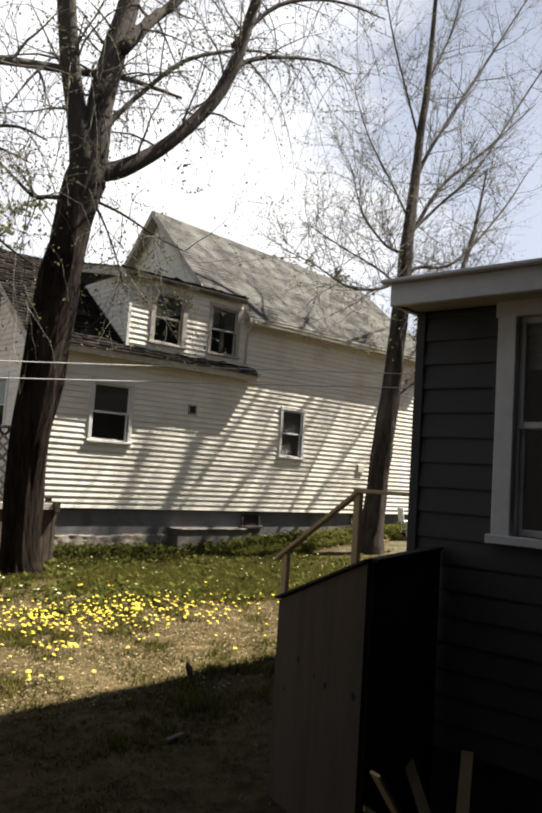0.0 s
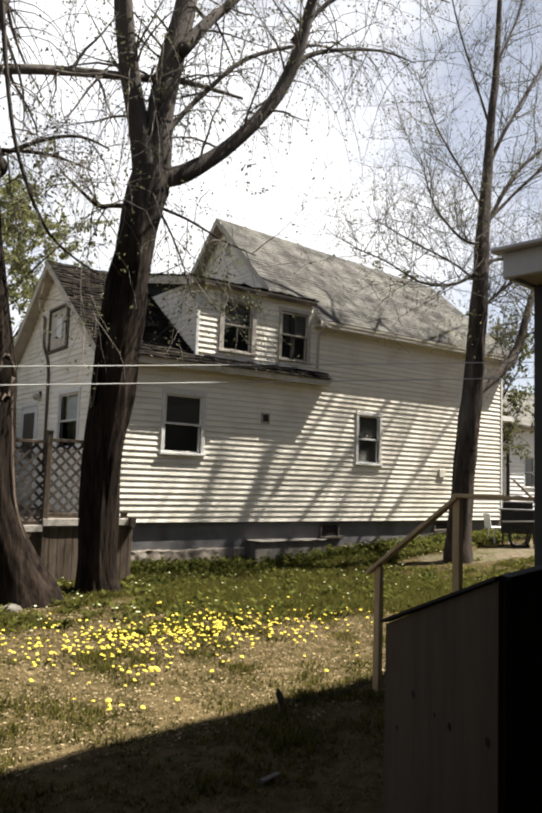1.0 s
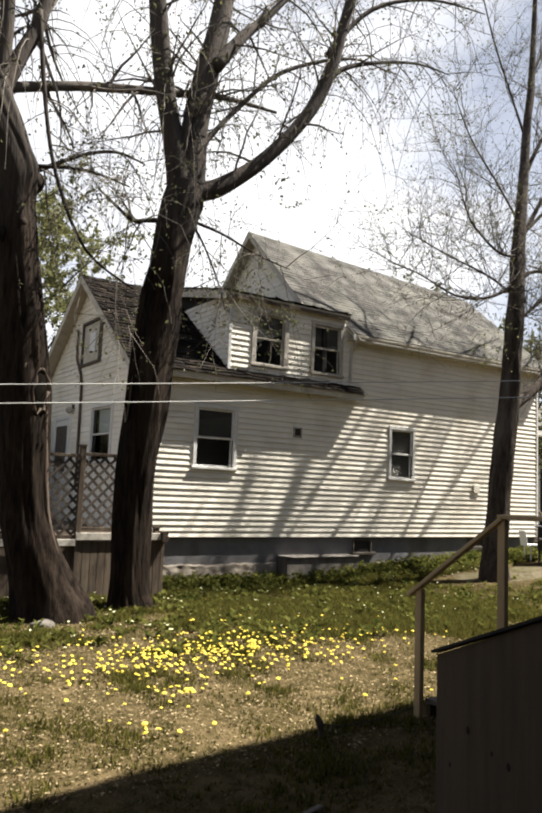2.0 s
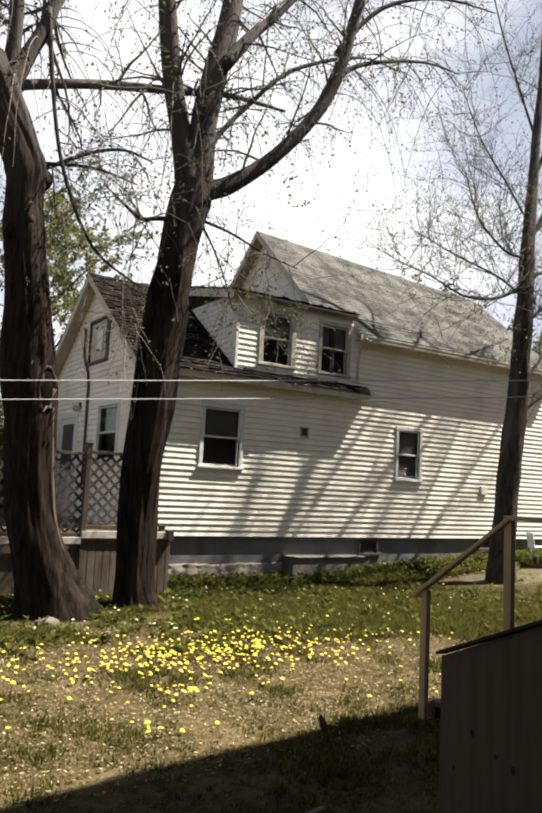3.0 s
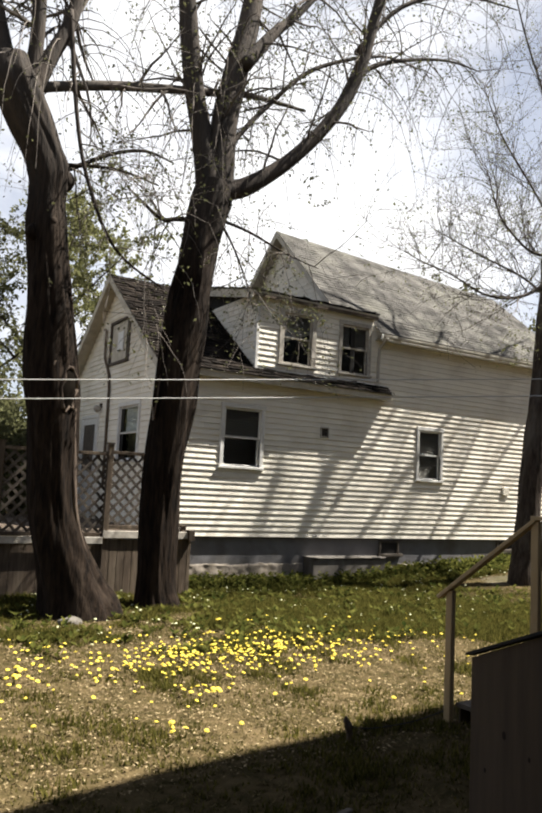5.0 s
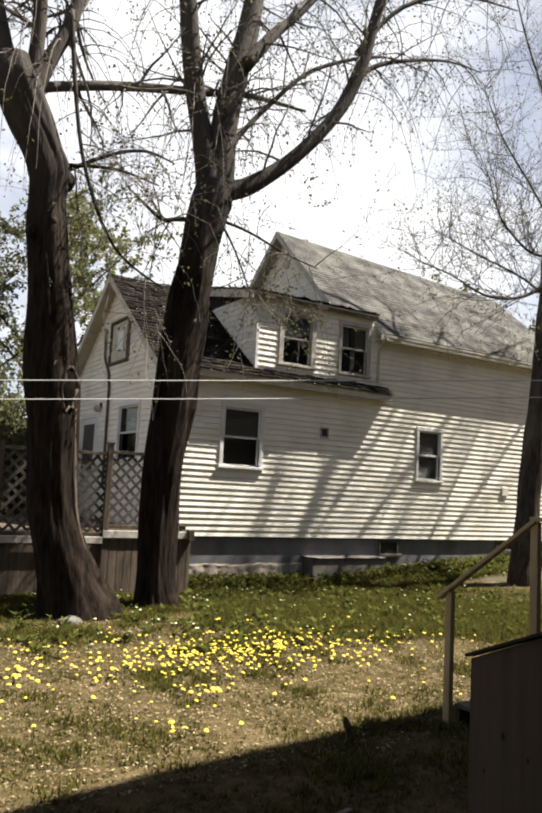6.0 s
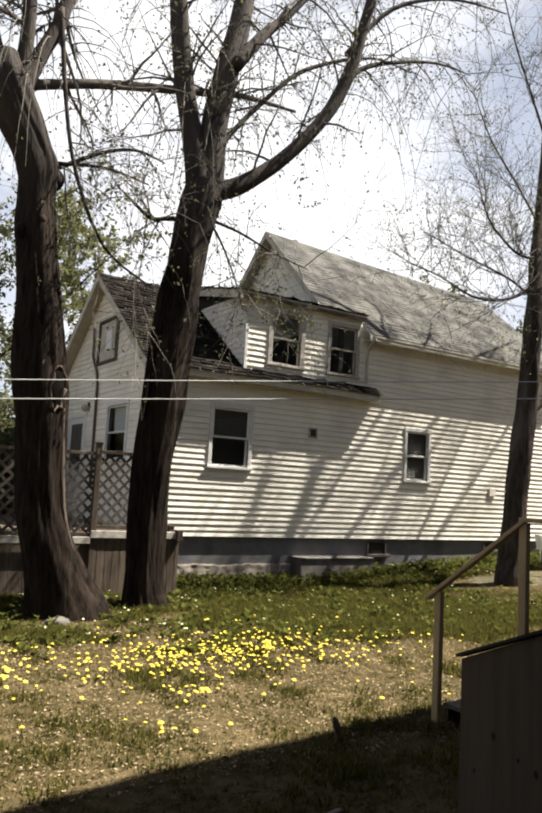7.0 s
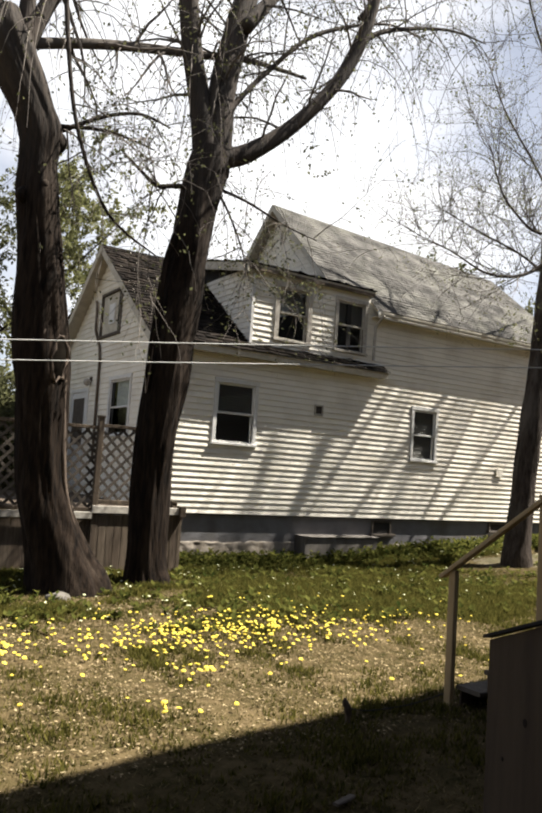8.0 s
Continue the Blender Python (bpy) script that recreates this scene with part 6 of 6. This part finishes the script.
def green(x, y):
    """How lush the lawn is, 0 to 1."""
    g = 0.14 + 0.52 * min(1, max(0, (y + 6.6) / 3.0))
    g += 0.9 * math.exp(-((x - 2.6) / 1.9) ** 2 - ((y + 5.6) / 1.2) ** 2) + 0.35 * math.exp(-((x - 0.2) / 1.2) ** 2 - ((y + 4.4) / 0.9) ** 2)
    g += 0.22 * math.exp(-((x + 2.0) / 2.5) ** 2 - ((y + 6.6) / 1.1) ** 2)
    g += 0.5 * noise.noise(Vector((x * 0.8, y * 0.8, 1.5))) + 0.55 * noise.noise(Vector((x * 2.4, y * 2.4, 8)))
    if ((x - 10.2) / 5) ** 2 + ((y + 3.1) / 1.25) ** 2 < 1:
        g -= 0.8
    return min(1.0, max(0.0, g))


def in_lawn(x, y):
    return not (HX0 - 0.1 < x < HX1 and y > HY0 - 0.05) and not (x < -0.6 and y > -1.8) and y < 4


def lawn():
    r = random.Random(77)
    sets = {"grass": ([], []), "dry_grass": ([], [])}
    made = 0
    while made < 130000:
        x = r.uniform(-7.5, 13.5)
        y = -12.0 + 11.8 * r.random() ** 0.9
        if y < -9 and x > 0.5 or not in_lawn(x, y):
            continue
        g = green(x, y)
        if r.random() > 0.24 + g:
            continue
        made += 1
        z = ground_z(x, y)
        dry = r.random() > 0.18 + 0.9 * g
        tall = 0.012 + 0.105 * g * r.uniform(0.3, 1.3) if not dry else r.uniform(0.008, 0.03)
        v, f = sets["dry_grass" if dry else "grass"]
        for k in range(3):
            a = r.uniform(0, 2 * math.pi)
            w = r.uniform(0.004, 0.009) + 0.004 * g
            lean = r.uniform(0.2, 1.1) * tall if not dry else r.uniform(0.02, 0.07)
            px, py = x + r.uniform(-0.03, 0.03), y + r.uniform(-0.03, 0.03)
            c, s2 = math.cos(a), math.sin(a)
            i = len(v)
            v += [(px - s2 * w, py + c * w, z - 0.004), (px + s2 * w, py - c * w, z - 0.004), (px + c * lean, py + s2 * lean, z + tall)]
            f.append((i, i + 1, i + 2))
    tagged(new("grass", mesh_from("grass", *sets["grass"], "grass")), "thin patchy spring grass", "grass", kind="stuff")
    tagged(new("dry_grass", mesh_from("dry_grass", *sets["dry_grass"], "dry_grass")), "flattened straw-coloured dry grass", "dry grass", kind="stuff")

    # broad weed leaves, mostly along the house
    b = Bag()
    for k in range(6400):
        if k < 4400:
            x, y = r.uniform(-0.6, 11.5), HY0 - 0.15 - abs(r.gauss(0, 0.55))
        else:
            x, y = r.uniform(-4.5, 9), r.uniform(-6.6, -1.2)
        if not in_lawn(x, y) or green(x, y) < 0.3 or (2.8 < x < 5.1 and y > -0.9):
            continue
        z = ground_z(x, y)
        h = r.uniform(0.02, 0.13) * (1.9 if y > -1.5 else 0.8)
        for m in range(4):
            a = r.uniform(0, 2 * math.pi)
            d = Vector((math.cos(a), math.sin(a), r.uniform(0.2, 1.0))).normalized()
            leaf_quad(b, Vector((x, y, z + h * r.random())), d, Vector((-d.x * d.z, -d.y * d.z, 1)).normalized(), r.uniform(0.05, 0.15))
    tagged(new("weeds", b.mesh("weeds", "weed")), "lush low weeds along the foundation", "weeds", kind="stuff")

    # dry litter on the bare near part, left out beyond the shadow's edge to darken the shade
    b = Bag()
    for k in range(19000):
        x = r.uniform(-7.2, 3.5)
        y = -9.9 + 5.9 * r.random()
        if not in_lawn(x, y) or green(x, y) > r.uniform(0.25, 0.8):
            continue
        z = ground_z(x, y) + r.uniform(0.004, 0.03)
        a = r.uniform(0, 2 * math.pi)
        leaf_quad(b, Vector((x, y, z)), Vector((math.cos(a), math.sin(a), r.uniform(-0.1, 0.4))).normalized(), Vector((r.uniform(-.3, .3), r.uniform(-.3, .3), 1)).normalized(), r.uniform(0.014, 0.042))
    tagged(new("leaf_litter", b.mesh("leaf_litter", "litter")), "dry brown leaf litter scattered on bare soil", "leaf litter", kind="stuff")


lawn()


def leafy_clumps():
    """Spiky tussocks that stand above the lawn."""
    r = random.Random(31)
    b = Bag()
    for cx, cy, size in ((1.76, -4.87, 0.36), (3.3, -3.9, 0.3), (5.4, -2.6, 0.32), (2.2, -2.9, 0.28), (1.2, -1.6, 0.34), (0.4, -1.4, 0.3), (-0.3, -2.3, 0.3), (-2.6, -4.2, 0.25), (-4.3, -4.3, 0.26), (2.7, -1.5, 0.34), (6.2, -1.5, 0.3), (3.6, -5.6, 0.28), (2.4, -5.1, 0.26), (4.6, -4.6, 0.28)):
        z = ground_z(cx, cy)
        for k in range(46):
            a = r.uniform(0, 2 * math.pi)
            d = Vector((math.cos(a), math.sin(a), 0))
            n = Vector((-d.y, d.x, 0)) * r.uniform(0.005, 0.011)
            L = size * r.uniform(0.5, 1.1)
            p0 = Vector((cx, cy, z - 0.01)) + d * r.uniform(0, 0.05)
            p1 = p0 + d * L * 0.3 + Vector((0, 0, L * 0.55))
            p2 = p0 + d * L * 0.75 + Vector((0, 0, L * r.uniform(0.35, 0.65)))
            b.add([tuple(p0 - n), tuple(p0 + n), tuple(p1 + n), tuple(p1 - n), tuple(p2)], [(0, 1, 2, 3), (3, 2, 4)])
    tagged(new("tussocks", b.mesh("tussocks", "weed")), "spiky green tussocks of long leaves in the lawn", "plants", kind="stuff")
    # low wire edging in front of the foundation
    o = Vector((6.6, -1.05, ground_z(6.6, -1.05)))
    e = thing("wire_edging", o, "low rusty wire border edging along the foundation", "border fence")
    rail = Bag()
    tops = []
    for i in range(9):
        x, y = 6.0 + i * 0.42, -1.05 + 0.03 * math.sin(i * 2.1)
        z = ground_z(x, y)
        st = Bag()
        st.tube([Vector((x, y, z - 0.15)) - o, Vector((x + 0.01, y, z + 0.36)) - o], [0.009, 0.008], 5)
        part("stake", st.mesh("stake", "lattice"), e)
        tops.append(Vector((x + 0.01, y - 0.012, z + 0.33)) - o)
    rail.tube(tops, [0.006] * len(tops), 5)
    part("wire", rail.mesh("wire", "lattice"), e)


leafy_clumps()


def dandelions():
    r = random.Random(9)

    def head(b, x, y, z, rad, lean):
        n = 8
        c = Vector((x, y, z))
        up = Vector((r.uniform(-lean, lean), r.uniform(-lean, lean) - 0.1, 1)).normalized()
        s = up.orthogonal().normalized()
        t = up.cross(s)
        vs = [tuple(c + up * rad * 0.42)]
        for ring, (rr, hh) in enumerate(((0.62, 0.34), (1.0, 0.02))):
            for i in range(n):
                a = 2 * math.pi * (i + 0.5 * ring) / n
                k = rr * rad * r.uniform(0.85, 1.12)
                vs.append(tuple(c + s * math.cos(a) * k + t * math.sin(a) * k + up * hh * rad))
        vs.append(tuple(c - up * rad * 0.3))
        fs = [(0, 1 + i, 1 + (i + 1) % n) for i in range(n)]
        fs += [(1 + i, 1 + n + i, 1 + n + (i + 1) % n, 1 + (i + 1) % n) for i in range(n)]
        fs += [(2 * n + 1, 1 + n + (i + 1) % n, 1 + n + i) for i in range(n)]
        b.add(vs, fs)

    yellow, pale, stems = Bag(), Bag(), Bag()

    def flower(bag, x, y, size):
        if not in_lawn(x, y):
            return
        z = ground_z(x, y)
        h = r.uniform(0.035, 0.11)
        dx, dy = r.uniform(-0.02, 0.02), r.uniform(-0.02, 0.02)
        head(bag, x + dx, y + dy, z + h, size, 0.35)
        stems.tube([(x, y, z - 0.01), (x + dx, y + dy, z + h)], [0.003, 0.003], 3, cap=False)
    for k in range(640):
        u = r.random()
        if u < 0.62:
            x, y = r.gauss(-1.95, 1.15), r.gauss(-6.5, 0.45)
        elif u < 0.86:
            x, y = r.gauss(-3.4, 1.6), r.gauss(-6.7, 0.7)
        else:
            x, y = r.uniform(-5.6, 2.4), r.uniform(-9.0, -4.6)
        flower(yellow, x, y, r.uniform(0.015, 0.027))
    for k in range(26):
        a = r.uniform(0, 6.28)
        cx, cy = r.choice(((-3.95, -8.9), (-3.3, -7.9), (-4.7, -6.6), (-4.9, -7.0)))
        flower(yellow, cx + 0.16 * math.cos(a), cy + 0.1 * math.sin(a), r.uniform(0.024, 0.033))
    for k in range(340):
        if k < 200:
            x, y = r.uniform(-5.0, 5.5), r.uniform(-5.6, -1.6)
        else:
            x, y = r.uniform(-4.5, 10.5), r.uniform(-2.6, -0.7)
        flower(pale, x, y, r.uniform(0.012, 0.024))
    tagged(new("dandelions", yellow.mesh("dandelions", "yellow")), "hundreds of open yellow dandelion heads", "dandelions", kind="stuff")
    tagged(new("seed_heads", pale.mesh("seed_heads", "seed")), "small pale flowers and seed heads", "wildflowers", kind="stuff")
    tagged(new("stems", stems.mesh("stems", "weed")), "thin flower stems", "stems", kind="stuff")


dandelions()
